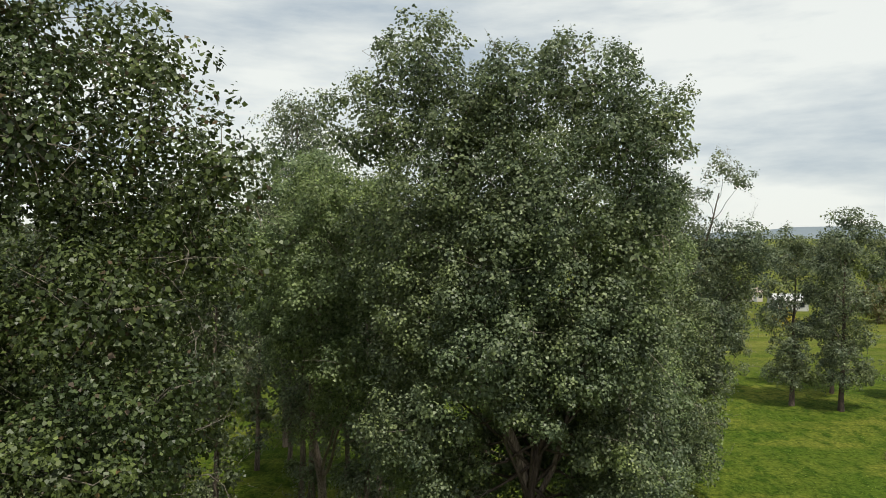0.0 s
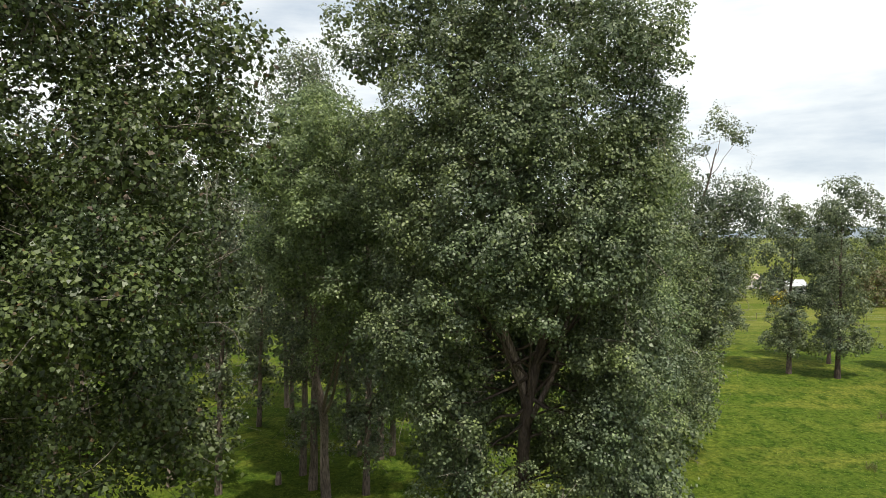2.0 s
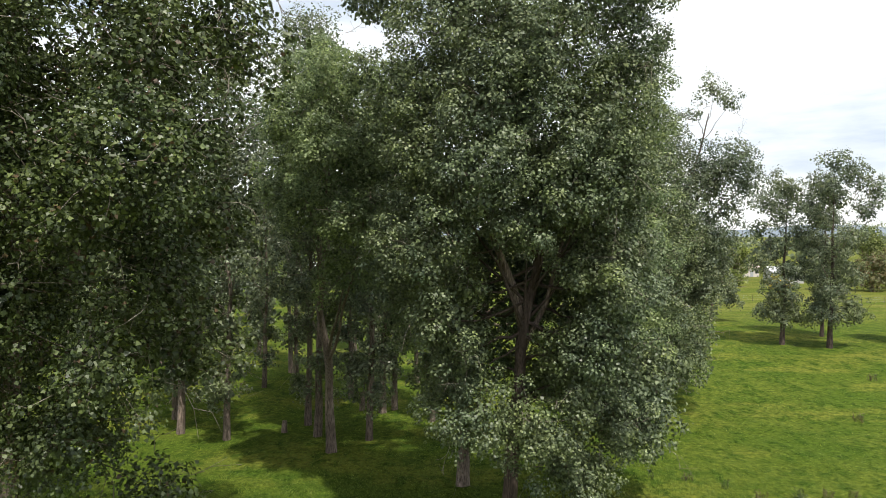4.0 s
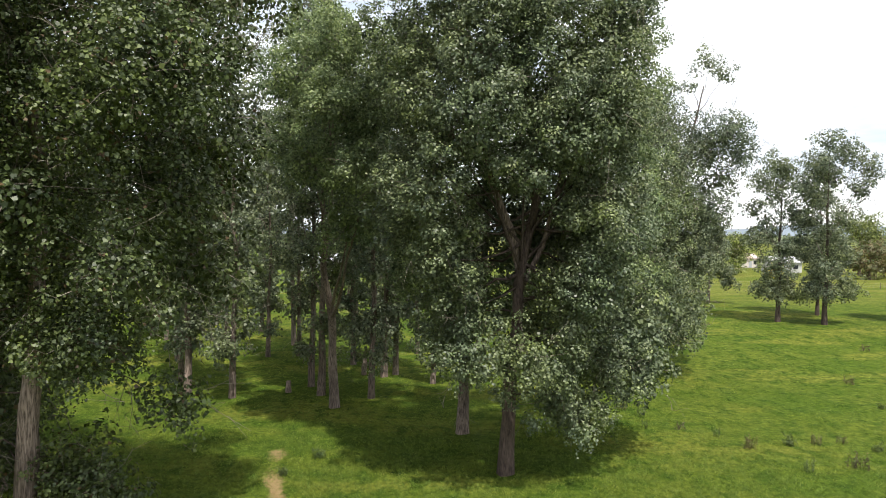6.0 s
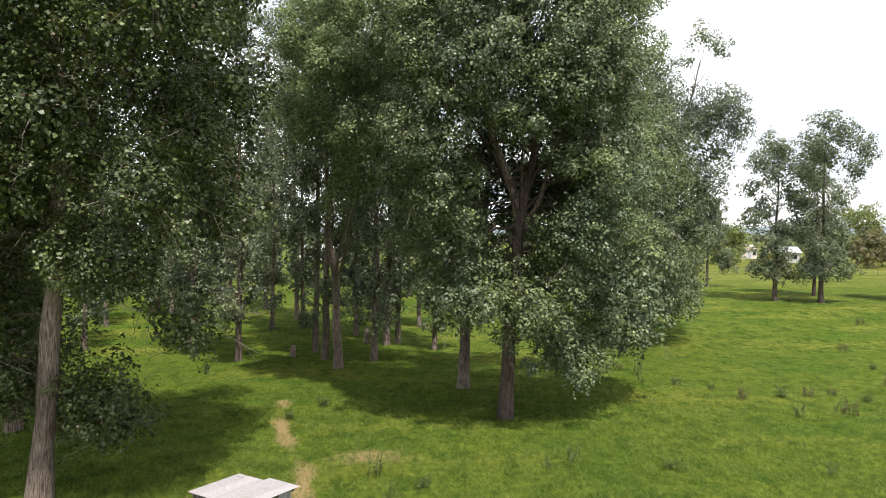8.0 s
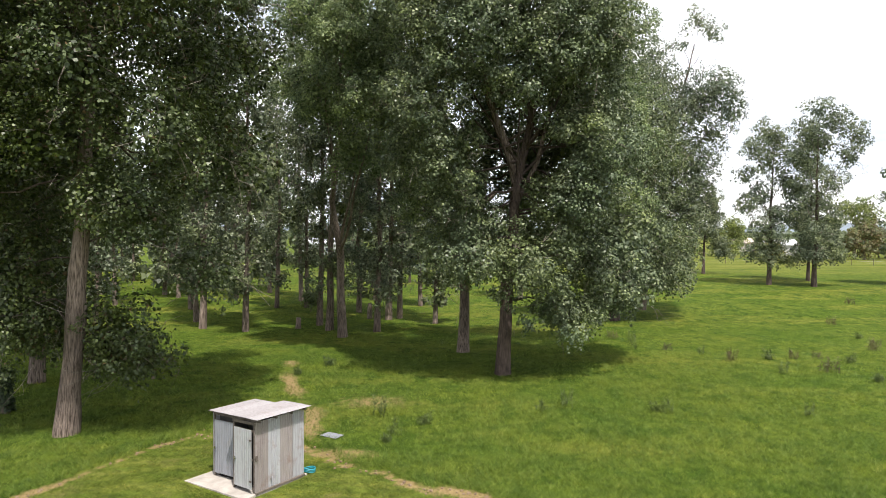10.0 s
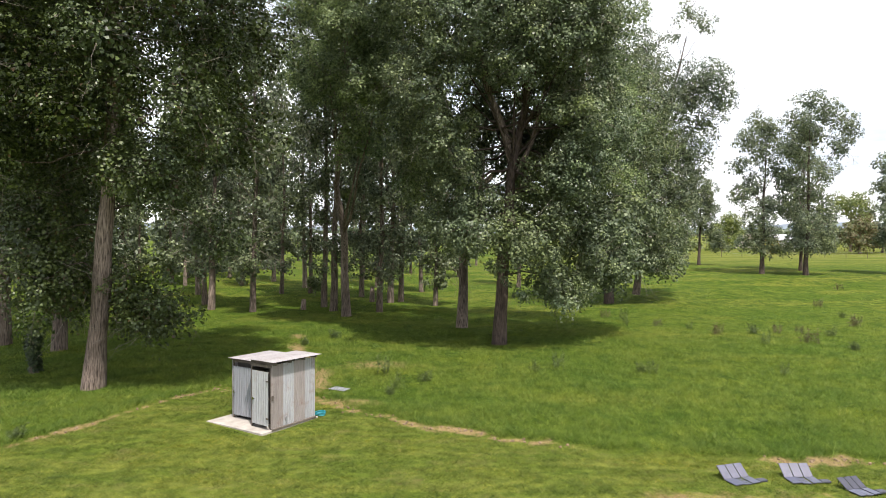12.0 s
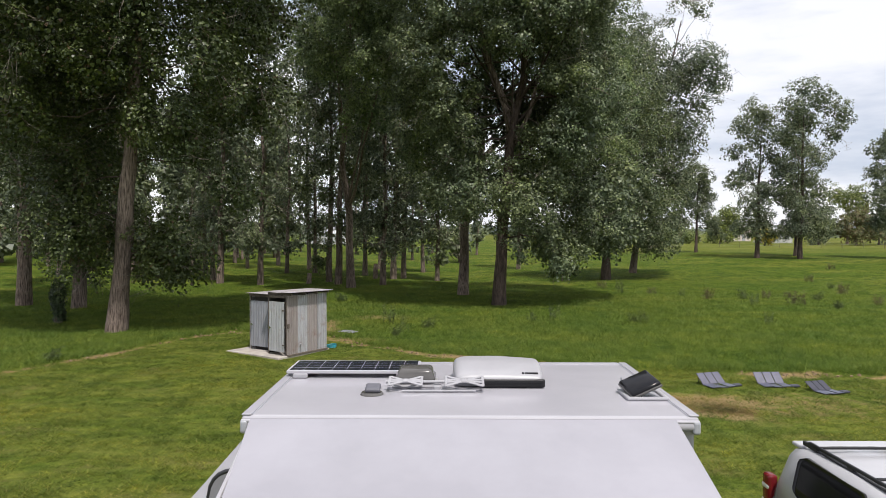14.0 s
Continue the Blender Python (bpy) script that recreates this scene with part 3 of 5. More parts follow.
def poplar_lobes(x, y, h, low, rad, rng, n=14, lean=(0, 0), z0=0.0, shoots=5):
    """Masses of a tall narrow poplar crown, rising round its trunk."""
    out = []
    for i in range(n):
        f = (i + rng.uniform(0, 0.8)) / n
        z = z0 + low + (h - low) * (0.06 + 0.9 * f)
        env = rad * (0.62 + 0.75 * math.sin(math.pi * min(1, 0.12 + 0.8 * f))) * (1.0 if f < 0.82 else 1.0 - 1.1 * (f - 0.82))
        a = i * 2.4 + rng.uniform(-0.5, 0.5)
        d = env * rng.uniform(0.3, 0.62)
        out.append((x + lean[0] * f + d * math.cos(a), y + lean[1] * f + d * math.sin(a), z, env * rng.uniform(0.42, 0.62)))
    out.append((x + lean[0] + rad * 0.2, y + lean[1], z0 + h - rad * 0.45, rad * 0.5))
    for i in range(shoots):
        a = rng.uniform(0, 2 * math.pi)
        d = rng.uniform(0.3, 1.5)
        out.append((x + d * math.cos(a), y + d * math.sin(a), z0 + rng.uniform(0.4, 1.3) * max(low, 4.5), rng.uniform(0.7, 1.3)))
    return out


# the broad poplar in the middle
LOW_BOUGHS = [
    (1.5, 28.5, 6.6, 2.2), (4.0, 28.4, 6.4, 1.9), (5.8, 30.3, 4.2, 1.8), (0.2, 29.6, 9.8, 1.7), (6.6, 30.2, 8.2, 2.3),
    (8.8, 32.2, 5.1, 2.2), (10.6, 34.2, 4.7, 2.0), (6.9, 30.4, 3.2, 1.3), (0.0, 28.2, 11.2, 1.8), (7.4, 28.4, 10.2, 1.8), (11.4, 35.2, 7.6, 1.9), (-1.6, 31.5, 12.6, 2.3), (7.5, 28.6, 12.8, 2.2), (9.2, 31.5, 12.8, 2.0), (10.5, 37.2, 4.5, 1.9),
    (1.0, 33.6, 11.2, 2.1), (4.6, 34.2, 11.4, 2.2), (6.8, 33.4, 14.0, 2.2), (2.6, 34.6, 15.0, 2.1), (6.4, 34.6, 12.2, 2.0), (8.0, 35.0, 9.8, 1.7), (5.0, 34.4, 7.6, 2.0), (0.2, 33.2, 7.2, 1.8),
    (1.1, 28.6, 9.2, 1.4), (6.1, 28.6, 9.6, 1.3), (3.6, 27.6, 15.2, 1.6), (1.0, 28.4, 12.4, 1.0), (6.1, 28.4, 13.2, 1.1)]
tree("poplar_tree", [(3.1, 31.0, 0), (3.4, 30.9, 5), (3.95, 30.6, 10.5), (4.45, 30.4, 14), (4.3, 30.2, 18), (3.6, 30, 23), (3.0, 29.5, 27)], 0.39, [
    (1.1, 29.6, 27.0, 2.2), (-0.9, 30.5, 29.2, 2.4), (2.9, 28.5, 28.0, 2.3), (5.7, 28.6, 28.1, 2.4), (8.8, 28.3, 26.5, 2.1), (-2.6, 30.6, 26.6, 2.5),
    (0.8, 28.5, 24.5, 3.0), (4.5, 27.5, 23.3, 2.8), (8.6, 29.2, 23.4, 1.7), (-1.5, 30.5, 21.5, 2.9), (2.0, 27.0, 20.5, 2.6),
    (5.5, 27.8, 19.3, 2.8), (1.5, 26.4, 17.3, 2.5), (5.0, 27.2, 17.0, 2.3), (7.3, 30.2, 15.2, 2.4), (-1.0, 30.5, 16.5, 2.5),
    (2.5, 33, 22, 2.4), (7.6, 32.5, 11, 2.3), (9.2, 33.8, 7.2, 2.2),
    (7.6, 28.6, 21.2, 2.2), (6.9, 27.9, 17.4, 2.1), (-0.9, 27.6, 14.2, 2.1), (-0.6, 28.6, 18.9, 2.1), (3.0, 26.9, 22.6, 2.1), (6.6, 27.6, 25.4, 2.0), (8.2, 29.6, 18.2, 2.0), (5.5, 33, 17, 2.2), (1.6, 33.2, 17.4, 1.8), (3.2, 34, 13.4, 1.6)] + LOW_BOUGHS, 365000, 0.134,
    "tall broad poplar with dense grey-green leaves over the meadow", seed=11, core=0.8, bark=BARK_DARK_AND_SHADE, limb=0.7, low_limb=0.37, forks=[([(3.9, 30.6, 10.0), (3.3, 30.4, 12.4), (2.3, 30.1, 14.8), (1.7, 29.9, 18), (0.8, 29.8, 22.5)], 0.24), ([(3.7, 30.7, 9.2), (4.9, 30.5, 11.6), (5.6, 30.2, 14.5), (6.2, 29.9, 18.5)], 0.15)])
tree("poplar_tree", [(1.1, 38.2, 0), (1.3, 38.5, 5), (2.5, 39.6, 10), (2.9, 39.2, 16), (4.2, 38.5, 24)], 0.36, [
    (5.0, 35, 26, 2.7), (8.8, 36.5, 18.2, 2.3), (11.3, 38, 17.3, 1.9), (11.0, 36.5, 13.5, 2.2), (10.5, 35.5, 9.8, 2.0),
    (4, 38.5, 21, 3), (0.5, 38.5, 24.5, 2.5), (2.6, 39.5, 17.4, 2.0), (8, 38, 22.5, 2.4), (11.2, 36.8, 20.8, 2.2), (10.6, 35.6, 23.4, 1.8), (-0.5, 37, 11.5, 2.2), (-1.5, 37.5, 18.5, 2.1), (2, 39, 14, 1.7), (-2.4, 34.5, 13.2, 2.2),
    (-1.8, 36, 9.6, 1.5), (0.2, 35.4, 7.4, 1.6), (2.6, 36, 8.5, 2.0), (5, 37, 10, 1.6)], 84000, 0.142,
    "poplar with a slanting pale trunk and low sprays of leaves", leaf=LEAF_PALE, seed=12, core=0.6)

# the leaning poplar at the wood's corner
INNER_AND_SHADING_BOUGHS = [
    (-12.3, 15.6, 13.6, 2.1), (-15.3, 16.4, 12.6, 2.1), (-13.6, 16.2, 11.2, 1.5), (-17.6, 17.2, 9.4, 1.9),
    (-12.6, 20.6, 3.2, 1.4), (-13.2, 20.4, 3.1, 1.1), (-11.9, 20.4, 2.9, 1.0), (-16.8, 20.6, 3.7, 1.5), (-15.7, 20.8, 4.5, 1.5),
    (-12.9, 17.6, 13.5, 1.3), (-13.4, 17.4, 17.5, 1.5), (-12.6, 17.6, 9.3, 0.9), (-14.3, 17.6, 10.8, 1.0), (-12.9, 17.2, 21, 1.6),
    (-19.5, 19.5, 19, 2.6), (-20.5, 21, 14, 2.4), (-18.5, 21, 22.5, 2.4), (-21.5, 19, 17, 2.4), (-17.5, 22, 15.5, 2.2), (-20.5, 23.5, 18.5, 2.4),
    # mostly unseen masses, added to cast shade on the low boughs
    (-12.5, 14.5, 20.5, 2.4), (-15.5, 14.5, 21, 2.4), (-17, 15.2, 16.5, 2.4), (-14, 14.6, 16.4, 2.0), (-19, 17, 15, 2.4),
    (-10.5, 24.6, 19, 2.5), (-13, 25, 21.5, 2.6), (-9.2, 24.2, 15.6, 2.1), (-12.5, 26, 15, 2.4), (-15.5, 25, 17.5, 2.6), (-9.4, 26.4, 22.4, 2.0), (-12, 24.5, 11, 2.0),
    (-16.5, 19, 4.6, 1.9), (-17.5, 21, 8, 2.4), (-15.8, 21.5, 11, 2.3), (-11.5, 17.6, 8.9, 2.0), (-18, 18, 12, 2.7), (-9.6, 20, 13.5, 2.3),
    (-14.5, 20.5, 13, 2.5), (-16.5, 17.5, 18.5, 2.7), (-13.8, 15.5, 19, 2.5), (-13, 21, 25, 2.8), (-16, 20, 26, 2.8), (-15, 22, 19, 2.8), (-17.5, 18, 23, 2.6), (-10, 21.5, 22.5, 2.4)]
# The limbs take the darker bark: their shade is put into the colour
tree("poplar_tree", [(-14.65, 19.4, 0), (-14.2, 19.3, 4), (-13.8, 19.2, 8), (-13.5, 19.0, 12.5), (-13.6, 18.9, 17), (-13.2, 18.8, 22), (-12.4, 18.7, 26)], 0.39, [
    (-11.0, 18.0, 24.5, 3.0), (-8.8, 20.6, 25.2, 2.4), (-11.2, 18.5, 27.6, 2.3), (-7.2, 20.5, 21.4, 2.3), (-12.5, 18, 20, 3.0), (-8.6, 17.5, 20.0, 2.5),
    (-15, 19, 22, 2.8), (-13, 17, 28, 2.7), (-9.4, 21.5, 27.6, 1.7), (-6.6, 20.8, 24.0, 1.4), (-7.6, 17, 17.4, 2.1),
    (-8.6, 15.2, 16.6, 2.1), (-10.2, 15.8, 15.8, 2.2), (-16.8, 17, 15, 2.6), (-9.5, 16.4, 11.4, 2.1), (-17.2, 19.5, 10.4, 2.3), (-9.5, 23, 11, 2.2), (-11.8, 20, 8.6, 1.7),
    (-13.1, 20.2, 4.1, 1.3), (-12.3, 19.9, 3.5, 1.3), (-12.7, 19.8, 2.8, 1.0), (-17, 20, 6, 2.2), (-10.5, 21, 16, 2.7), (-9.7, 20.6, 6.2, 1.3)] + INNER_AND_SHADING_BOUGHS, 328000, 0.126,
    "tall poplar with a leaning furrowed trunk at the wood's corner", leaf=LEAF_OLIVE, seed=13, limb=0.42, low_limb=0.5, limb_bark=BARK_DARK_AND_SHADE, clump=0.6, twig=4)

# ---- the wood ----
tree("poplar_tree", [(-7.7, 44.3, 0), (-7.8, 44, 5), (-8.0, 42.5, 10), (-7.2, 40, 16), (-6.6, 37.5, 22)], 0.33, [
    (-6.0, 34.2, 19.0, 2.3), (-8.2, 35.4, 21.2, 2.3), (-4.2, 34.2, 15.8, 2.2), (-3.6, 35.4, 19.2, 2.4), (-6.6, 36.5, 23.6, 2.4),
    (-7.6, 36.8, 16.4, 2.3), (-5.6, 37.5, 13.0, 2.2), (-9.2, 39, 18, 2.4), (-6, 40, 21, 2.6), (-3.5, 39, 23, 2.6), (-8, 42, 25, 2.5)], 88000, 0.148,
    "poplar with paler yellow-green leaves and forked limbs", leaf=LEAF_PALE, seed=14, core=0.6)

rng_w = np.random.default_rng(5)
STANDS = [  # x, y, height, bottom of the crown, crown radius, trunk radius
    (-15.7, 47.0, 27, 5, 2.2, 0.23), (-10.6, 51.0, 32.5, 9, 4.4, 0.25), (-9.3, 48.0, 29, 8, 2.4, 0.28), (-5.4, 47.0, 26, 5, 2.2, 0.24),
    (-5.1, 54.6, 26, 6, 2.1, 0.28), (-19.6, 48.5, 27, 4, 2.4, 0.26), (-25.6, 30.6, 27, 8.5, 4.2, 0.37), (-21.0, 28.2, 24, 3.2, 4.0, 0.33),
    (-0.9, 52.0, 24, 5, 2.1, 0.2), (15.0, 54.4, 25, 2.6, 4.8, 0.40)]
STAND_LABELS = ["slender poplar with a straight grey trunk in the wood", "tall poplar whose crown tops the wood", "tall poplar with a thick slanting trunk in the wood",
                "slender poplar with leafy shoots on its trunk", "straight poplar standing deep in the wood", "poplar with a pale lower trunk in the wood",
                "large poplar with a pale trunk at the wood's edge", "dark leafy poplar with low hanging boughs", "thin poplar behind the broad one",
                "dark poplar with a crown almost to the ground"]
SKIRT = [(17.6, 53.5, 4.4, 2.0), (19.5, 54.5, 3.8, 2.0), (15.8, 52.8, 5.6, 1.9), (20.9, 56.0, 3.8, 1.9), (21.6, 57.6, 4.4, 1.9), (18.5, 53.5, 7.2, 2.4), (13.6, 53.4, 5.4, 2.1), (20.6, 55.4, 7.4, 2.1), (16.0, 53.0, 8.0, 2.3)]
for k, (x, y, h, low, rad, r0) in enumerate(STANDS):
    z0 = height_at(x, y)
    near = y < 40
    tree("poplar_tree", [(x, y, z0), (x + 0.3, y, z0 + h * 0.4), (x, y - 0.3, z0 + h * 0.93)], r0,
         poplar_lobes(x, y, h, low, rad, rng_w, 16, z0=z0, shoots=0 if k == 6 else 5) + (SKIRT if k == 9 else []), 88000 if k == 9 else 56000 if near else 46000 if k == 1 else 17000, 0.14 if near else 0.16 if k == 1 else 0.165 if k == 9 else 0.2, STAND_LABELS[k], leaf=LEAF_OLIVE if near else LEAF_POPLAR if k == 9 else LEAF_FAR, seed=30 + k, group="poplars of the wood", limb_parts=near, gaps=-0.5 if k == 9 else -0.34 if near else -0.18, bark=BARK_DARK_AND_SHADE if k == 9 else None)

# boughs that hang low between the two edge trees
tree("poplar_tree", [(19.2, 60.5, 0.6), (20.2, 60, 8), (21.4, 59.5, 16), (22.4, 58.8, 21.5), (23.2, 58, 25.5)], 0.32, [
    (25.0, 57.0, 21.6, 2.1), (22.2, 59, 20.0, 2.9), (20.3, 59.5, 22.6, 2.4), (24.8, 58.8, 17.4, 2.6), (21.6, 59.5, 15.2, 2.9), (24.2, 60, 13.0, 2.3),
    (22.6, 61, 10.6, 2.7), (23.2, 60.4, 8.6, 2.0), (20.4, 60, 8.2, 2.5), (22.8, 61, 5.4, 2.3), (19.4, 59, 12, 2.6), (18.4, 57.5, 17, 2.7), (17.6, 57, 21, 2.4),
    (23.4, 57.6, 27.5, 1.1), (25.0, 58.0, 26.6, 1.0), (22.2, 58.4, 25.6, 1.0), (19.2, 58, 24.5, 1.8), (17.5, 57, 13.5, 2.5), (26.6, 58.5, 19.8, 1.8),
    (20.2, 59, 4.4, 2.0), (22.2, 60, 4.9, 1.8), (23.6, 57.4, 20.4, 2.2), (20.6, 57.4, 18.4, 2.3), (23.2, 57.8, 14.6, 2.2), (19.6, 57.4, 15, 2.2), (21.4, 58.2, 12.4, 2.2), (23.6, 58.6, 9.8, 2.0), (18.2, 57.6, 9.5, 2.2)], 72000, 0.172,
    "poplar with a bare-stemmed sprig above its crown", leaf=LEAF_FAR, seed=51)

LONE_POPLARS = [  # x, y, trunk radius, top of the trunk, masses as (sideways, depth, height, radius)
    (42.6, 84.0, 0.44, 17.5, [(-0.5, 0, 20, 1.7), (1.5, 1, 19, 1.6), (-2.5, -1, 18, 1.7), (0, 0.5, 16.5, 2), (-3.2, 0, 14.5, 1.7), (1.5, -1, 14, 1.9), (-1, 1, 12, 2), (-3, 0, 10.5, 1.6), (1.2, 0, 9.5, 2), (-1, -1, 7.5, 2), (0.5, 0.5, 5.5, 2.2), (-2, 0, 4.2, 1.6), (1.8, 0, 3.6, 1.4), (-0.4, -0.8, 3.8, 1.5)],
     "poplar with a full crown standing in the open meadow"),
    (47.2, 81.5, 0.46, 21.0, [(0.5, 0, 22.6, 1.8), (3, 0.5, 21.3, 2), (5.4, 0, 19.2, 1.9), (-1.5, -1, 20.2, 1.9), (1, 1, 18.3, 2.1), (4.2, 0, 16.8, 1.7), (-1.5, 0, 16, 1.9), (1.5, -1, 13.5, 2.1), (-1, 1, 11, 2), (2, 0, 9, 2.1), (-0.5, -1, 7, 2), (2.6, 0, 5.4, 1.7), (3.6, 0.5, 4, 1.3), (-1.6, 0, 4.0, 1.5), (0.6, -0.8, 4.0, 1.5)],
     "taller poplar whose crown spreads to one side in the meadow"),
    (50.9, 90.0, 0.36, 16.0, [(0, 0, 19.5, 1.6), (-2, 0, 17.5, 1.7), (1, 1, 15.5, 1.8), (-1.5, 0, 13, 1.8), (1.2, 0, 11, 1.8), (-1, 0, 8.5, 1.9), (0.8, 0, 6, 1.9), (-0.5, 0, 4.2, 1.5)],
     "slim poplar half hidden behind its neighbours in the meadow"),
    (41.8, 105.0, 0.36, 14.0, [(-0.8, 0, 14.0, 1.7), (1.0, 0, 12.8, 1.8), (-1.6, 0, 11.8, 1.7), (0.6, 1, 11, 1.8), (1.8, 0, 9.6, 1.7), (-1.6, 0, 9.6, 2.1), (0.4, 0, 7.4, 2.2), (-2.4, 0, 5.4, 1.8), (2.4, 0, 5, 1.7), (3.4, 0, 3.6, 1.2), (-3.2, 0, 4, 1.3)],
     "rounded poplar far out in the meadow"),
    (60.6, 83.0, 0.42, 14.5, [(0, 0, 16.6, 1.6), (-1.6, 0, 14.8, 1.8), (1.4, 0, 14, 1.8), (-2.4, 0, 12, 1.6), (0.4, 0, 11, 2), (-1.6, 0, 8.8, 1.9), (1.2, 0, 8, 2), (-0.6, 0, 6, 2), (-2.2, 0, 5, 1.4), (1.6, 0, 4.6, 1.5)],
     "poplar at the far side of the meadow")]
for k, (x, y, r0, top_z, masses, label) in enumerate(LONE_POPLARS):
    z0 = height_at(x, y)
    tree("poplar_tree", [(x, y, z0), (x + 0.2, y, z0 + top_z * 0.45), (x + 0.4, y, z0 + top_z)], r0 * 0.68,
         [(x + a, y + b, z0 + c, r) for a, b, c, r in masses], 24000, 0.21, label, leaf=LEAF_FAR, bark=BARK_DARK_AND_SHADE, seed=60 + k, group="poplars in the meadow", limb_parts=False, twig=1)

# far trees of the wood: a few sorts, each set many times
near_sorts, far_sorts = [], []
for k in range(3):
    h, low, rad = (26, 5, 2.0) if k == 0 else (24, 4, 1.9) if k == 1 else (28, 6.5, 2.1)
    r = np.random.default_rng(80 + k)
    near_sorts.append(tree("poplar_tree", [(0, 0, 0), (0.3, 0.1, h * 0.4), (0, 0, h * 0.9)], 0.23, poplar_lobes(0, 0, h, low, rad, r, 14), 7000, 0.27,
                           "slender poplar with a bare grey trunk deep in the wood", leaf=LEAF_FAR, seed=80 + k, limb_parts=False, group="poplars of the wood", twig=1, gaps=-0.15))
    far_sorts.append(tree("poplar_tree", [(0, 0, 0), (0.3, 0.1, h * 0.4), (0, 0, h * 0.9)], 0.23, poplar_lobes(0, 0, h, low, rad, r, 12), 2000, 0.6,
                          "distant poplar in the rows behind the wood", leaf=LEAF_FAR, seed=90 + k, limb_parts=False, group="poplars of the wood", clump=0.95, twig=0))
used = {}


def set_tree(sorts, k, x, y, s):
    m = pose(x, y, height_at(x, y), 0, 0, (k * 77) % 360) @ Matrix.Diagonal((s, s, s, 1))
    t = sorts[k % 3]
    if id(t) not in used:
        used[id(t)] = True
        t.matrix_basis = m
    else:
        copy_thing(t, m @ Matrix.Diagonal((1 / t.scale.x, 1 / t.scale.y, 1 / t.scale.z, 1)))


NEAR_SPOTS = [(-17.4, 64), (-14.4, 64.5), (-16.3, 71), (-21.5, 52.5), (-11.3, 85), (-4.2, 55.6), (-31.8, 75), (-25.5, 62), (-34, 44), (-30, 52), (-40, 60), (-28, 41),
              (-24.5, 74), (-37, 36), (-44, 48), (-8.4, 60), (-2.6, 66), (-35, 66), (-8, 72), (8.8, 74)]
for k, (x, y) in enumerate(NEAR_SPOTS):
    set_tree(near_sorts, k, x, y, rng_w.uniform(0.88, 1.08))
k = 0
for row in range(7):
    y = 80 + row * 10
    for col in range(9):
        x = -24 - col * 9 + (row % 2) * 4 + rng_w.uniform(-2, 2)
        yy = y + rng_w.uniform(-2.5, 2.5)
        if abs(x + 0.175 * (yy + 10)) < 5.5:
            continue
        set_tree(far_sorts, k, x, yy, rng_w.uniform(0.8, 1.1))
        k += 1
for x, y in [(-5.5, 100), (2, 92), (-8, 118), (6, 125), (13, 112), (-3, 135)]:
    set_tree(far_sorts, k, x, y, rng_w.uniform(0.75, 1.0))
    k += 1


def leafy(name, at, blobs, leaves, size, material, label, category, seed, stem=0.08, group="", clump=0.5):
    """A bush: short stems and masses of leaves."""
    base = Vector((at[0], at[1], height_at(at[0], at[1])))
    lobes = [(base.x + a, base.y + b, base.z + c, r) for a, b, c, r in blobs]
    high = max(c for _, _, c, _ in blobs)
    return tree(name, [tuple(base), (base.x + 0.1, base.y, base.z + high * 0.5), (base.x, base.y, base.z + high)], stem, lobes, leaves, size, label, material, seed, False, category, group, clump, twig=0)


leafy("bush_tree", (82, 192), [(0, 0, 6.4, 3.0), (-2.6, 0, 5, 2.7), (2.6, 1, 5.4, 2.6), (0.6, -1, 8.2, 2.4), (-1.6, 1, 3, 2.6), (2, -1, 3, 2.4)], 7000, 0.42, LEAF_BUSH, "rounded bright green tree beside the far house", "tree", 101, 0.3, clump=1.1)
leafy("shrub", (75, 152), [(0, 0, 3.2, 1.3), (-1.0, 0, 2.0, 1.2), (1.0, 0, 1.8, 1.2)], 700, 0.6, LEAF_YELLOW, "shrub covered with yellow blossom in the distance", "shrub", 102, 0.2, clump=0.8)
leafy("shrub", (100, 158), [(0, 0, 7.0, 2.6), (-2.4, 0, 4.6, 2.6), (2.6, 0, 5.2, 2.6), (0, 0, 2.4, 2.6), (4.6, 1, 3, 2.4)], 6000, 0.4, LEAF_RUST, "rust-brown and green shrub on the far field edge", "shrub", 103, 0.25, clump=1.1)
leafy("shrub", (92, 160), [(0, 0, 7.2, 2.8), (-2.6, 0, 5, 2.6), (2.6, 0, 4.2, 2.6), (0, 0, 2.4, 2.5), (1.6, 0, 9, 2)], 5600, 0.4, LEAF_FAR, "dark green shrub on the far field edge", "shrub", 104, 0.25, clump=1.1)
leafy("bush_tree", (106, 172), [(0, 0, 11.4, 3.0), (-3.4, 0, 12.6, 2.4), (2.6, 0, 13.4, 2.4), (5.6, 1, 10.6, 2.4), (2, 0, 8.5, 2.8)], 4600, 0.42, LEAF_BUSH, "spreading olive tree behind the far shrubs", "tree", 105, 0.35, clump=1.1)
leafy("shrub", (110, 165), [(0, 0, 6, 3.2), (4, 0, 5.4, 3.2), (-3, 0, 3.4, 2.8), (2, 0, 2.4, 3)], 2800, 0.6, LEAF_FAR, "dense green shrub closing the far field", "shrub", 106, 0.25, clump=1.1)
for k, (x, y, s) in enumerate([(60, 168, 1.0), (66, 176, 0.8), (72, 171, 1.1), (48, 150, 0.9), (36, 165, 1.2), (24, 158, 1.0)]):
    leafy("shrub", (x, y), [(0, 0, 2.2 * s, 2.2 * s), (2.2 * s, 0, 1.6 * s, 1.8 * s), (-2.2 * s, 0.4, 1.5 * s, 1.8 * s)], 700, 0.6, LEAF_BUSH, "low green shrub on the far side of the meadow", "shrub", 110 + k, 0.15, "far shrubs", 0.8)
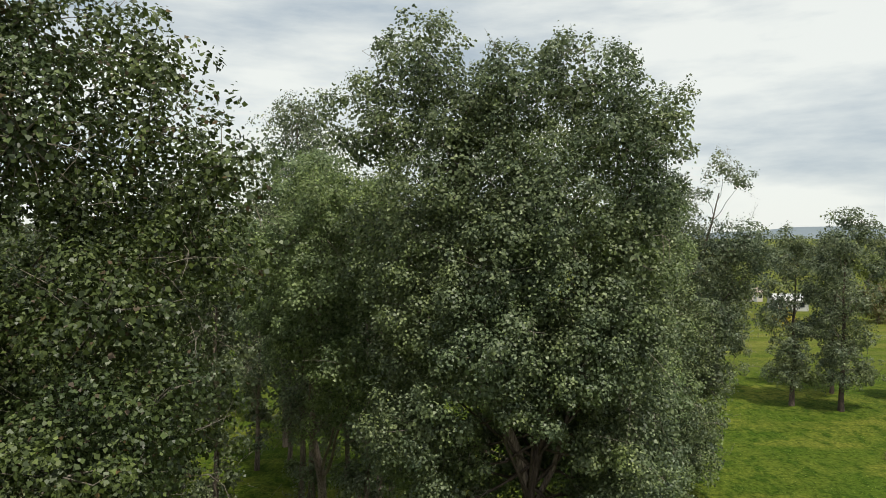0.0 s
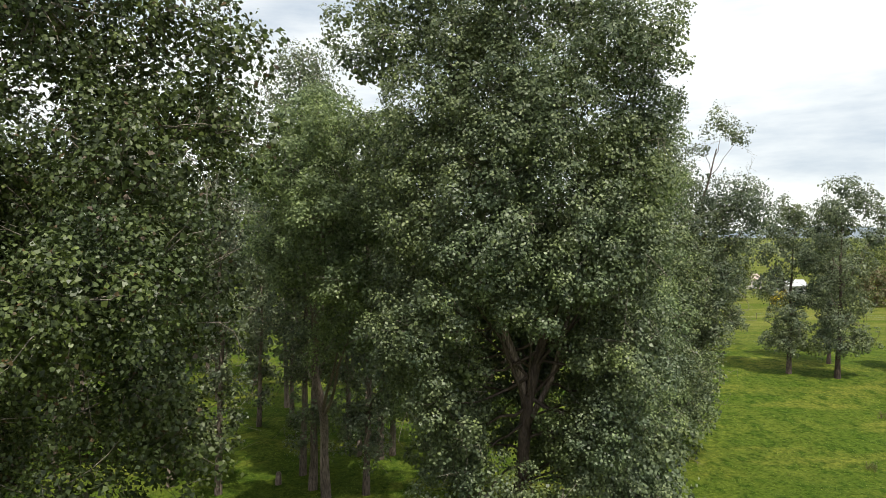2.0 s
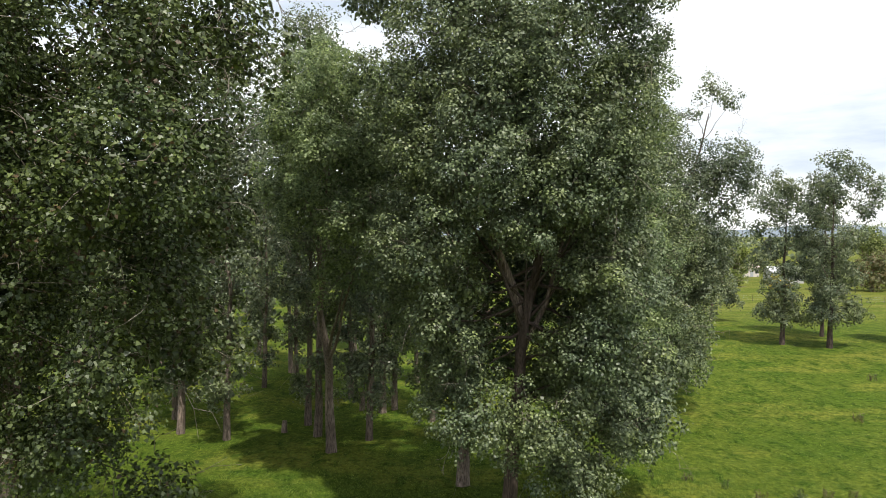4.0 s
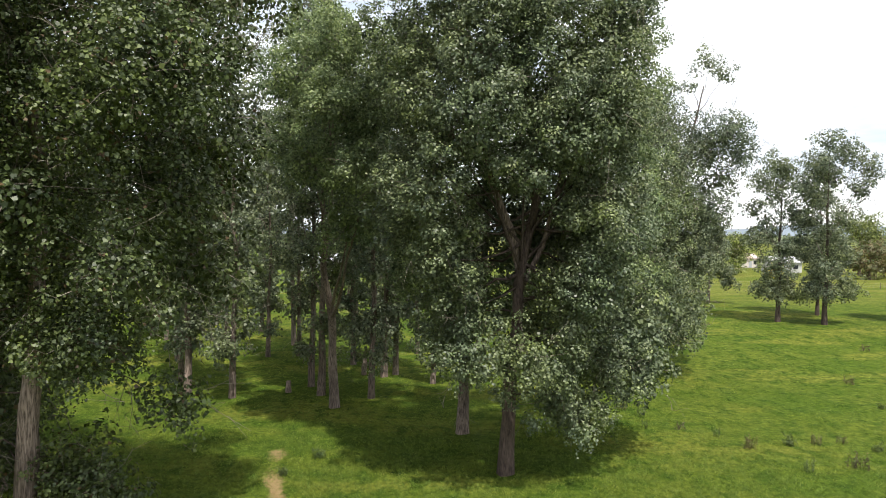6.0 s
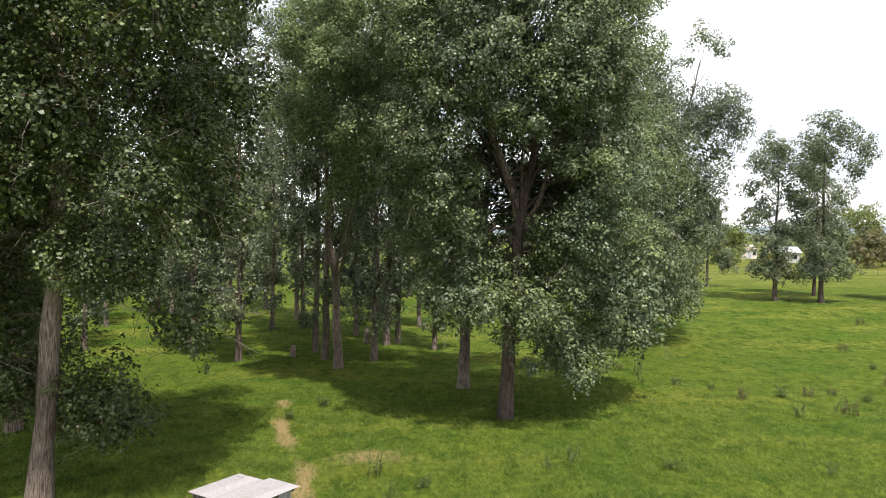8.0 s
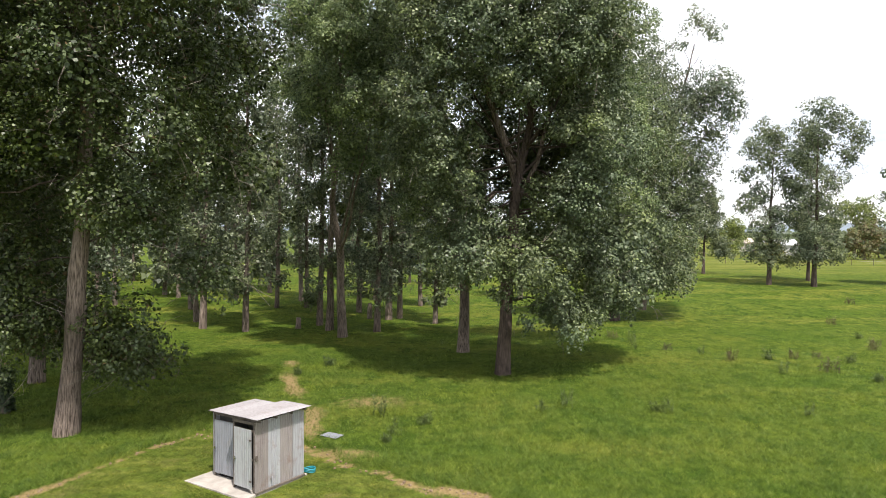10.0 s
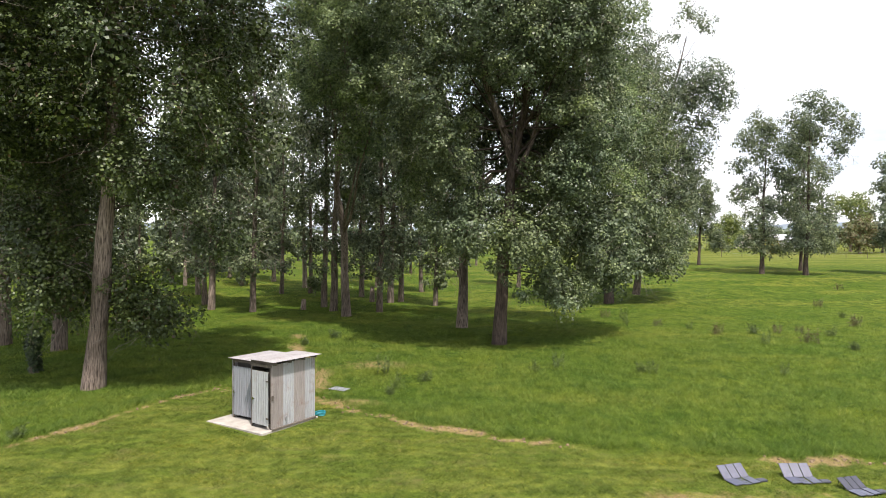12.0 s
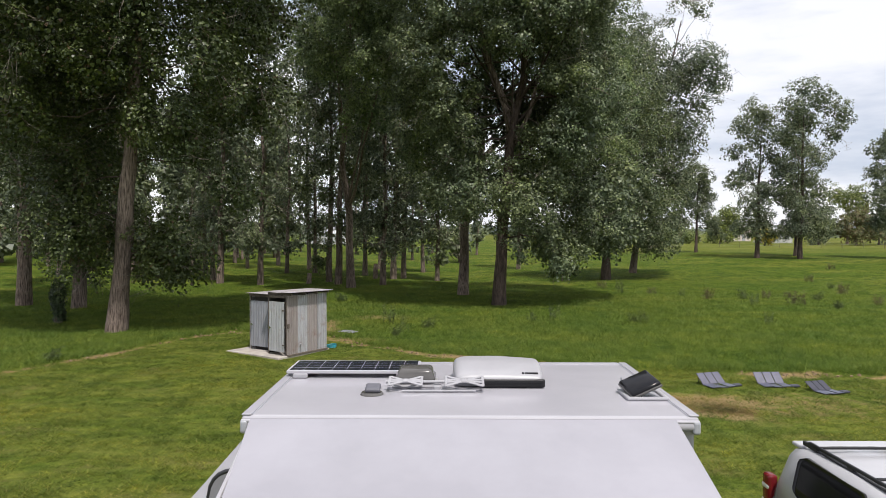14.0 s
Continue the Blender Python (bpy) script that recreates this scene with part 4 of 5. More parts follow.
leafy("shrub", (10.6, 52.5), [(0, 0, 1.3, 0.9), (0.8, 0, 1.0, 0.7), (-0.7, 0, 0.9, 0.7)], 1600, 0.2, LEAF_IVY, "dark round shrub beside the wood", "shrub", 120, 0.05, clump=0.3)
leafy("sapling", (-13.2, 60.5), [(0, 0, 1.4, 0.8), (0.5, 0, 0.9, 0.6)], 700, 0.22, LEAF_WEED, "small leafy sapling between the trunks", "sapling", 121, 0.03, clump=0.3)


def ivy_stump(x, y, h):
    z0 = height_at(x, y)
    t = thing("ivy_stump", pose(x, y, z0), "old stump wrapped in dark ivy at the wood's edge", "stump")
    Tubes().add([(0, 0, -0.2), (0.02, 0, h * 0.5), (0.05, 0, h * 0.95)], [0.2, 0.17, 0.14], 10, 0.2).link("stump", BARK, t)
    rng = np.random.default_rng(3)
    n = 2600
    a, z = rng.uniform(0, 2 * math.pi, n), rng.uniform(0.1, h, n)
    r = (0.17 + 0.08 * np.sin(z * 3.1 + a) + 0.13 * smooth(h * 0.45, h * 0.75, z) * (1 + 0.6 * np.cos(a))) * np.sqrt(1.02 - (z / h) ** 6) + rng.normal(0, 0.05, n)
    o = np.stack([np.cos(a), np.sin(a), np.zeros(n)], 1)
    kite_mesh("ivy", o * r[:, None] + np.array([0, 0, 1]) * z[:, None], o, np.full(n, 0.12), rng, LEAF_IVY, t, outward=1.0)
    return t


ivy_stump(-19.0, 22.6, 1.95)
for x, y, h, r in [(-6.9, 55.5, 1.4, 0.22), (-12.0, 49.0, 0.9, 0.2)]:
    t = thing("tree_stump", pose(x, y, height_at(x, y)), "broken brown stump standing among the trees", "stump", "stumps")
    Tubes().add([(0, 0, -0.2), (0.02, 0, h * 0.5), (0.05, 0.02, h), (0.05, 0.02, h + 0.02)], [r * 1.3, r, r * 0.8, 0.01], 10, 0.3).link("stump", BARK, t)


# ---- far buildings, fence and hills ----
def farm_building(name, x, y, rz, w, d, wall_h, ridge_h, wall, roof, label, windows, door=False, posts=False):
    z0 = height_at(x, y) - 0.05
    t = thing(name, pose(x, y, z0, 0, 0, rz), label, "building")
    bm = box_bm(w, d, wall_h, (0, 0, wall_h / 2))
    body = part("wall", bm, wall, t)
    o = 0.4
    v = [(-w / 2 - o, -d / 2 - o, wall_h - 0.1), (w / 2 + o, -d / 2 - o, wall_h - 0.1), (w / 2 + o, 0, ridge_h), (-w / 2 - o, 0, ridge_h), (-w / 2 - o, d / 2 + o, wall_h - 0.1), (w / 2 + o, d / 2 + o, wall_h - 0.1)]
    v += [(a, b, c + 0.12) for a, b, c in v]
    f = [(0, 1, 2, 3), (3, 2, 5, 4), (7, 6, 9, 8), (8, 9, 10, 11), (0, 6, 7, 1), (4, 5, 11, 10), (0, 3, 9, 6), (3, 4, 10, 9), (1, 7, 8, 2), (2, 8, 11, 5)]
    link_mesh("roof", v, f, roof, t)
    for sgn in (-1, 1):
        link_mesh("gable", [(sgn * (w / 2 - 0.02), -d / 2, wall_h), (sgn * (w / 2 - 0.02), d / 2, wall_h), (sgn * (w / 2 - 0.02), 0, ridge_h - 0.03), (sgn * (w / 2 - 0.12), -d / 2, wall_h), (sgn * (w / 2 - 0.12), d / 2, wall_h), (sgn * (w / 2 - 0.12), 0, ridge_h - 0.03)], [(0, 1, 2), (5, 4, 3), (0, 3, 4, 1), (1, 4, 5, 2), (2, 5, 3, 0)], wall, t)
    for wx, wz, ww, wh in windows:
        pane = part("window", merge(box_bm(ww + 0.16, 0.06, wh + 0.16, (wx, -d / 2 - 0.02, wz))), WHITE_TRIM, t)
        part("pane", box_bm(ww, 0.03, wh, (wx, -d / 2 - 0.06, wz)), GLASS_FAR, pane)
    if door:
        part("door", box_bm(1.0, 0.08, 2.1, (w * 0.1, -d / 2 - 0.05, 1.06)), GREY_TRIM, t)
    return t


farm_building("farm_shed", -37.5, 206, -12, 11, 9, 3.4, 5.2, WHITE_WALL, ROOF_PALE, "white farm shed with a pale gabled roof beyond the wood", [(-3, 1.7, 1.2, 1.0), (3, 1.7, 1.2, 1.0)], True)
farm_building("farmhouse", 91, 206, 8, 6, 6, 2.8, 4.2, PINK_WALL, ROOF_PINK, "small pinkish farmhouse among distant trees", [(-2, 1.6, 1.0, 1.0), (2.2, 1.6, 1.0, 1.0)], True)
farm_building("farmhouse", 92, 184, -6, 8, 7, 2.8, 4.2, WHITE_WALL, ROOF_PALE, "long white house behind the meadow poplars", [(-2.4, 1.6, 1.2, 1.1), (2.4, 1.6, 1.2, 1.1)])
farm_building("farm_shed", 62, 210, 4, 12, 7, 2.6, 3.6, PINK_WALL, ROOF_PINK, "low beige shed at the end of the field", [(-4, 1.5, 1.2, 1.0)])

fence = thing("fence", pose(0, 0, 0), "thin wire fence on wooden posts across the far field", "fence")
post_bm = cyl_bm(0.05, 0.045, (0, 0, -0.2), (0, 0, 1.3), 6)
post = part("post", post_bm, TIMBER, fence)
for i in range(22):
    px, py = 58 + i * 4.0, 136 - i * 0.6
    q = post if i == 0 else new("post", post.data)
    q.parent = fence
    q.location = (px, py, height_at(px, py))
wires = Tubes()
for h in (0.5, 0.85, 1.2):
    wires.add([(58 + i * 4.0, 136 - i * 0.6, height_at(58 + i * 4.0, 136 - i * 0.6) + h) for i in range(22)], [0.005] * 22, 3)
wires.link("wire", GREY_TRIM, fence)

hx = np.linspace(-3600, 3600, 160)
hv, hf = [], []
for i, x in enumerate(hx):
    y = 3300 - (x / 3600) ** 2 * 900
    top_z = 42 + 26 * noise.noise(Vector((x * 0.0011, 3, 0))) + 14 * noise.noise(Vector((x * 0.004, 5, 0))) + 22 * math.exp(-((x - 1900) / 300) ** 2)
    hv += [(x, y, -5), (x, y + 160, max(10, top_z) * 0.7), (x, y + 420, max(12, top_z)), (x, y + 900, -5)]
    if i:
        for j in range(3):
            a = (i - 1) * 4 + j
            hf.append((a, a + 4, a + 5, a + 1))
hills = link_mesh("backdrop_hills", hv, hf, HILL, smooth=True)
tagged(hills, "low hills along the horizon with blue-grey haze in their colour", "hills", kind="structure")


def far_woods(seed, n, rmin, rmax):
    rng = np.random.default_rng(seed)
    ps, hs = [], []
    while len(ps) < n:
        a = rng.uniform(-0.75, 0.75)
        d = rng.uniform(rmin, rmax)
        x, y = d * math.sin(a), d * math.cos(a)
        if noise.noise(Vector((x * 0.006, y * 0.018, seed))) < 0.05:
            continue
        ps.append((x, y))
    pts, outs = [], []
    for x, y in ps:
        h = rng.uniform(5, 11)
        c = rng.normal(size=(26, 3)) * np.array([3.2, 3.2, h * 0.24]) + np.array([x, y, height_at(x, y) + h * 0.55])
        pts.append(c)
        outs.append(rng.normal(size=(26, 3)) * 0.5)
    p = np.concatenate(pts)
    p[:, 2] = np.maximum(p[:, 2], 1.2)
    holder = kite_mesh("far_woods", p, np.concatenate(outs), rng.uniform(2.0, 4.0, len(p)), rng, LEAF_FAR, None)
    tagged(holder, "hazy belts of trees far across the plain", "woods", kind="stuff")


far_woods(7, 900, 320, 1800)


# ---- tin outhouse ----
def corrugated(width, height, pitch=0.09, amp=0.018, thick=0.004):
    """A corrugated sheet in the x-z plane from its lower left corner, with a real thickness."""
    n = max(4, int(width / pitch * 6))
    v, f = [], []
    for i in range(n + 1):
        x = width * i / n
        y = amp * math.sin(2 * math.pi * x / pitch)
        v += [(x, y, 0), (x, y, height), (x, y + thick, 0), (x, y + thick, height)]
    for i in range(n):
        a, b = i * 4, i * 4 + 4
        f += [(a, b, b + 1, a + 1), (b + 2, a + 2, a + 3, b + 3), (a + 1, b + 1, b + 3, a + 3), (a, a + 2, b + 2, b)]
    f += [(0, 1, 3, 2), (n * 4, n * 4 + 2, n * 4 + 3, n * 4 + 1)]
    bm = bmesh.new()
    vs = [bm.verts.new(p) for p in v]
    for q in f:
        bm.faces.new([vs[i] for i in q])
    return bm


def moved(bm, m):
    bmesh.ops.transform(bm, matrix=m, verts=bm.verts)
    return bm


shed_z = height_at(-5.9, 14.6)
slab = thing("concrete_slab", pose(-5.70, 13.40, shed_z, 0, 0, -33), "pale worn concrete slab under the tin outhouse", "slab")
part("slab", box_bm(2.76, 2.60, 0.14, (-1.34, 0.86, 0.01), 0.02, 2), CONCRETE, slab)
shed = thing("outhouse", pose(-5.70, 13.40, shed_z + 0.08, 0, 0, -33), "weathered corrugated tin outhouse with two cubicles and closed doors", "outhouse")
SIDE, H_R, H_L = 2.05, 2.13, 2.08
for i, (a, w, mat) in enumerate([(0.0, 0.53, TIN_OLD), (0.52, 0.50, TIN), (1.01, 0.56, TIN_OLD), (1.56, 0.49, TIN)]):
    part("tin_sheet", moved(corrugated(w, H_R - 0.03), pose(0.0 + 0.004 * (i % 2), a, 0.03, 0, 0, 90)), mat, shed, "rust-streaked tin sheet" if mat is TIN_OLD else "")
for i in range(4):
    part("tin_sheet", moved(corrugated(0.6 if i < 3 else 0.53, H_L - 0.05), pose(-2.32 + i * 0.59, SIDE, 0.03)), TIN, shed)
for i in range(3):
    part("tin_sheet", moved(corrugated(0.58, H_L - 0.05), pose(-2.32, 0.36 + i * 0.56, 0.03, 0, 0, 90)), TIN, shed)
part("partition", box_bm(0.03, 1.95, 1.95, (-0.96, 1.05, 1.0)), DARK_INSIDE, shed)
for x, y, h in [(-0.04, 0.03, H_R), (-0.93, 0.03, H_R), (-1.0, 0.40, H_L), (-2.28, 0.40, H_L), (-0.05, SIDE - 0.05, H_R), (-2.28, SIDE - 0.05, H_L), (-0.96, SIDE - 0.05, H_L)]:
    part("post", box_bm(0.05, 0.05, h, (x, y, h / 2 + 0.01), 0.006, 1), TIMBER, shed)
for a, b, z, d in [(-0.98, 0.0, H_R - 0.05, 0.03), (-2.3, -1.0, H_L - 0.06, 0.40)]:
    part("rail", box_bm(b - a, 0.05, 0.08, ((a + b) / 2, d, z)), TIMBER, shed)
part("sill", box_bm(0.06, SIDE, 0.07, (0.03, SIDE / 2, 0.0), 0.008, 1), TIMBER, shed)
# Dark sheet added to stand for the shade in the gap above the doors
part("gap_shade_board", box_bm(2.2, 0.02, 2.0, (-1.16, 0.58, 1.03)), DARK_INSIDE, shed)
part("floor_board", box_bm(2.2, 1.5, 0.03, (-1.15, 1.25, 0.0)), DARK_INSIDE, shed)


def shed_door(x, y, w, h, turn, tin, label):
    door = part("door", moved(corrugated(w, h, 0.09, 0.013), pose(x, y, 0.13, 0, 0, turn)), tin, shed, label)
    m = pose(x, y, 0.13, 0, 0, turn)
    for z in (0.03, h * 0.5, h - 0.03):
        part("ledge", moved(box_bm(w, 0.03, 0.06, (w / 2, 0.03, z)), m), TIMBER, door)
    part("latch", moved(merge(box_bm(0.06, 0.03, 0.09, (0.05, -0.025, h * 0.47), 0.006, 1), cyl_bm(0.012, 0.012, (0.02, -0.035, h * 0.47), (0.15, -0.035, h * 0.47), 6)), m), CHROME, door, "small steel latch")
    for z in (0.25, h - 0.3):
        part("hinge", moved(box_bm(0.10, 0.02, 0.05, (w - 0.04, -0.02, z)), m), TIMBER, door)
    return door


shed_door(-0.86, -0.03, 0.81, 1.78, -3, TIN_DOOR, "pale corrugated tin door")
# This door stands in shade, painted here as a darker sheet
shed_door(-2.26, 0.36, 1.20, 1.70, 0, TIN_GREY_AND_SHADE, "corrugated tin door with its shade put into a darker grey")


def shed_roof(x0, x1, y0, y1, z0, z1, sheets):
    w = (x1 - x0) / sheets
    tilt = math.degrees(math.atan2(z1 - z0, y1 - y0))
    for i in range(sheets):
        flat = moved(corrugated(w + 0.05, math.hypot(y1 - y0, z1 - z0), 0.09, 0.007), pose(0, 0, 0, -90, 0, 0))
        bmesh.ops.scale(flat, vec=(1, -1, 1), verts=flat.verts)
        for v in flat.verts:
            v.co.y = abs(v.co.y)
        bmesh.ops.recalc_face_normals(flat, faces=flat.faces[:])
        part("roof_sheet", moved(flat, pose(x0 + i * w, y0, z0 + 0.006 * (i % 2), tilt, 0, 0)), TIN_ROOF, shed, "sun-bleached roof sheet")


shed_roof(-1.06, 0.16, -0.09, SIDE + 0.14, H_R + 0.13, H_R + 0.09, 3)
shed_roof(-2.44, -0.98, 0.27, SIDE + 0.14, H_L + 0.03, H_L + 0.01, 3)
for y in (0.1, 0.75, 1.4, 1.98):
    part("rafter", box_bm(1.2, 0.05, 0.09, (-0.44, y, H_R + 0.04)), TIMBER, shed)
for y in (0.40, 1.25, 1.98):
    part("rafter", box_bm(1.35, 0.05, 0.06, (-1.72, y, H_L - 0.02)), TIMBER, shed)
part("tap", merge(cyl_bm(0.018, 0.018, (0.02, 0.62, 0.32), (0.10, 0.62, 0.32), 8), cyl_bm(0.014, 0.014, (0.09, 0.62, 0.34), (0.09, 0.62, 0.24), 8), box_bm(0.05, 0.05, 0.04, (0.075, 0.62, 0.36), 0.01, 1)), WHITE_PLASTIC, shed, "small white tap")
part("bracket", box_bm(0.03, 0.08, 0.16, (0.025, 0.06, 1.05)), TIMBER, shed)

bucket_z = height_at(-4.35, 15.35)
bucket = thing("hose_coil", pose(-4.48, 15.45, bucket_z), "coiled teal garden hose beside the outhouse", "hose")
hose = Tubes()
for k in range(3):
    ring = [(0.19 * math.cos(a * 0.5236) * (1 + 0.04 * k), 0.15 * math.sin(a * 0.5236), 0.04 + 0.045 * k + 0.02 * math.sin(a)) for a in range(13)]
    hose.add(ring, [0.022] * 13, 6)
hose.link("hose", TEAL, bucket)
tin_z = height_at(-4.75, 19.6)
loose = thing("loose_tin_sheet", pose(-4.8, 19.2, tin_z + 0.05, 1, 1, -30), "grey tin sheet lying in the long grass", "tin sheet")
part("sheet", moved(corrugated(0.75, 0.5, 0.09, 0.006), pose(0, 0, 0, -90, 0, 0)), TIN_GREY_AND_SHADE, loose)


# ---- solar blankets on the lawn ----
CELL_DARK = plain("dark_blanket_cell", (0.038, 0.038, 0.055), 0.5, spots=0.2, scale=6)
CELL_BLUE = plain("flat_blanket_cell", (0.07, 0.075, 0.115), 0.3, spots=0.15, scale=6)

def solar_blanket(x, y, rz, label, tilt=40, w=0.27, d=0.45, cell=CELL_SKY_SHEEN):
    t = thing("solar_blanket", pose(x, y, height_at(x, y) + 0.02, 0, 0, rz), label, "solar panel", "folding solar panels")
    for i in range(3):
        for row in (0, 1):
            m = pose(i * w, 0, 0, tilt if row else 0, 0, 0) @ pose(0, 0 if row else -d, 0.012)
            if row == 0:
                m = m @ pose(0, 0, 0, 0, (-4, 3, -3)[i], 0)
            pan = part("panel", moved(box_bm(w - 0.012, d - 0.012, 0.014, (w / 2, d / 2, 0), 0.004, 1), m), FABRIC_GREY, t, "dark fabric panel")
            part("cell", moved(box_bm(w - 0.035, d - 0.04, 0.004, (w / 2, d / 2, 0.0105)), m), cell if row else CELL_BLUE, pan)
    for i in (0.6, 2.4):
        a = Vector((i * w, d * math.cos(radians(tilt)), d * math.sin(radians(tilt)) - 0.01))
        part("prop", cyl_bm(0.008, 0.008, a, (a.x, a.y + 0.06, -0.01), 6), BLACK_PLASTIC, t)
    part("pouch", box_bm(0.26, 0.18, 0.06, (3 * w + 0.12, -d * 0.7, 0.02), 0.02, 2), FABRIC_GREY, t)
    return t


solar_blanket(7.42, 9.1, 18, "grey-blue folding solar blanket propped up on the lawn")
solar_blanket(9.10, 9.30, 2, "folding solar blanket with three pale panels on the lawn")
solar_blanket(10.30, 8.45, 16, "darker folding solar blanket tilted on the lawn", 30, 0.215, 0.42, CELL_DARK)

# ---- caravan with its awning out ----
VX0, VX1, VY0, VY1, VZ = -1.79, 2.18, -5.0, -2.52, 2.80
van = thing("caravan", pose(-0.05, 0, 0), "white caravan with roof fittings and its awning rolled out", "caravan")
vw, vd, vcx, vcy = VX1 - VX0, VY1 - VY0, (VX0 + VX1) / 2, (VY0 + VY1) / 2
part("body", box_bm(vw - 0.06, vd - 0.06, 2.2, (vcx, vcy, 1.62), 0.03, 2), WHITE_GEL, van)
roof = part("roof", box_bm(vw, vd, 0.10, (vcx, vcy, VZ - 0.05), 0.035, 4), WHITE_GEL, van, smooth=False)
for x in (VX0 + 0.045, VX1 - 0.045):
    part("edge_trim", box_bm(0.085, vd - 0.02, 0.016, (x, vcy, VZ + 0.004), 0.006, 2), WHITE_GEL, roof)
    part("seal", box_bm(0.008, vd - 0.04, 0.006, (x + (0.05 if x < 0 else -0.05), vcy, VZ + 0.004)), GREY_TRIM, roof)
part("edge_trim", box_bm(vw - 0.2, 0.06, 0.014, (vcx, VY1 - 0.04, VZ + 0.003), 0.005, 2), WHITE_GEL, roof)
case = part("awning_case", merge(cyl_bm(0.045, 0.045, (VX0, VY0 + 0.02, VZ - 0.085), (VX1, VY0 + 0.02, VZ - 0.085), 16), box_bm(vw, 0.03, 0.03, (vcx, VY0 - 0.005, VZ - 0.045), 0.012, 2)), WHITE_TRIM, van, "white awning case along the roof edge", True)
for x in (VX0 + 0.03, VX1 - 0.03):
    part("end_cap", box_bm(0.07, 0.10, 0.12, (x, VY0 + 0.02, VZ - 0.095), 0.025, 3), GREY_TRIM, case)
for x in (-1.0, 1.2):
    win = part("window", box_bm(1.0, 0.04, 0.6, (x, VY0 - 0.0, 1.75), 0.015, 2), BLACK_TRIM, van)
    part("pane", box_bm(0.88, 0.02, 0.48, (x, VY0 - 0.025, 1.75)), CAR_GLASS, win)
part("door", box_bm(0.62, 0.04, 1.75, (0.1, VY0 - 0.0, 1.45), 0.015, 2), WHITE_TRIM, van)
part("skirt", box_bm(vw - 0.2, vd - 0.3, 0.18, (vcx, vcy, 0.45)), BLACK_PLASTIC, van)
for x in (-0.3, 0.55):
    for y in (VY0 + 0.16, VY1 - 0.16):
        wh = part("wheel", cyl_bm(0.34, 0.34, (x, y - 0.1, 0.34), (x, y + 0.1, 0.34), 24), RUBBER, van)
        part("rim", cyl_bm(0.2, 0.2, (x, y - 0.112, 0.34), (x, y + 0.112, 0.34), 16), CHROME, wh)
part("drawbar", merge(cyl_bm(0.05, 0.05, (VX1 - 0.3, vcy - 0.6, 0.5), (VX1 + 1.1, vcy, 0.5), 8), cyl_bm(0.05, 0.05, (VX1 - 0.3, vcy + 0.6, 0.5), (VX1 + 1.1, vcy, 0.5), 8)), BLACK_PLASTIC, van)
part("jockey_wheel", merge(cyl_bm(0.03, 0.03, (VX1 + 0.9, vcy, 0.15), (VX1 + 0.9, vcy, 0.75), 8), cyl_bm(0.1, 0.1, (VX1 + 0.87, vcy, 0.1), (VX1 + 0.93, vcy, 0.1), 12)), GREY_TRIM, van)
part("grab_handle", merge(cyl_bm(0.02, 0.02, (VX1 + 0.0, VY0 + 0.1, 1.95), (VX1 + 0.12, VY0 + 0.1, 1.95), 8), box_bm(0.05, 0.06, 0.22, (VX1 + 0.12, VY0 + 0.1, 1.95), 0.015, 2)), BLACK_PLASTIC, van)

# the solar panel on the roof
pan = part("solar_panel", box_bm(1.45, 0.60, 0.035, (-1.03, -3.15, VZ + 0.065), 0.006, 1), WHITE_TRIM, van, "black solar panel in a white frame")
for i in range(9):
    for j in range(4):
        part("cell", box_bm(0.149, 0.122, 0.002, (-1.03 - 0.62 + i * 0.155, -3.15 - 0.207 + j * 0.138, VZ + 0.0832), 0.0), CELL, pan)
for x, y in ((-1.6, -3.45), (-0.45, -3.45), (-1.6, -2.86), (-0.45, -2.86)):
    part("mount", box_bm(0.16, 0.07, 0.05, (x, y, VZ + 0.026), 0.012, 2), WHITE_PLASTIC, pan)

# the small vent, the smoked dome, the open hatch
vent = part("small_vent", moved(cyl_bm(0.115, 0.10, (0, 0, 0), (0, 0, 0.022), 24), pose(-0.74, -4.20, VZ + 0.002)), SMOKE, van, "dark oval vent on the roof")
part("lid", moved(box_bm(0.15, 0.14, 0.05, (0, 0, 0), 0.02, 3), pose(-0.73, -4.19, VZ + 0.06, 14, 0, 0)), GREY_DARK, vent)
dome = part("roof_hatch", box_bm(0.46, 0.44, 0.03, (-0.33, -3.72, VZ + 0.016), 0.012, 2), WHITE_PLASTIC, van)
bm = box_bm(0.42, 0.40, 0.15, (0, 0, 0.075), 0.06, 4)
for v in bm.verts:
    if v.co.z > 0.08:
        v.co.x *= 0.88
        v.co.y *= 0.86
part("lid", moved(bm, pose(-0.33, -3.72, VZ + 0.03)), SMOKE, dome, "domed smoky acrylic lid", True)
hatch = part("roof_hatch", merge(box_bm(0.40, 0.045, 0.03, (1.90, -4.42, VZ + 0.018), 0.01, 2), box_bm(0.40, 0.045, 0.03, (1.90, -4.06, VZ + 0.018), 0.01, 2), box_bm(0.045, 0.34, 0.03, (1.72, -4.24, VZ + 0.018), 0.01, 2), box_bm(0.045, 0.34, 0.03, (2.08, -4.24, VZ + 0.018), 0.01, 2)), WHITE_PLASTIC, van)
part("well", box_bm(0.32, 0.32, 0.008, (1.90, -4.24, VZ + 0.006)), GREY_TRIM, hatch)
part("lid", moved(merge(box_bm(0.31, 0.30, 0.05, (0, 0, 0), 0.022, 3)), pose(1.87, -4.24, VZ + 0.125, 14, -22, 8)), CAR_GLASS, hatch, "propped open glossy black lid", True)
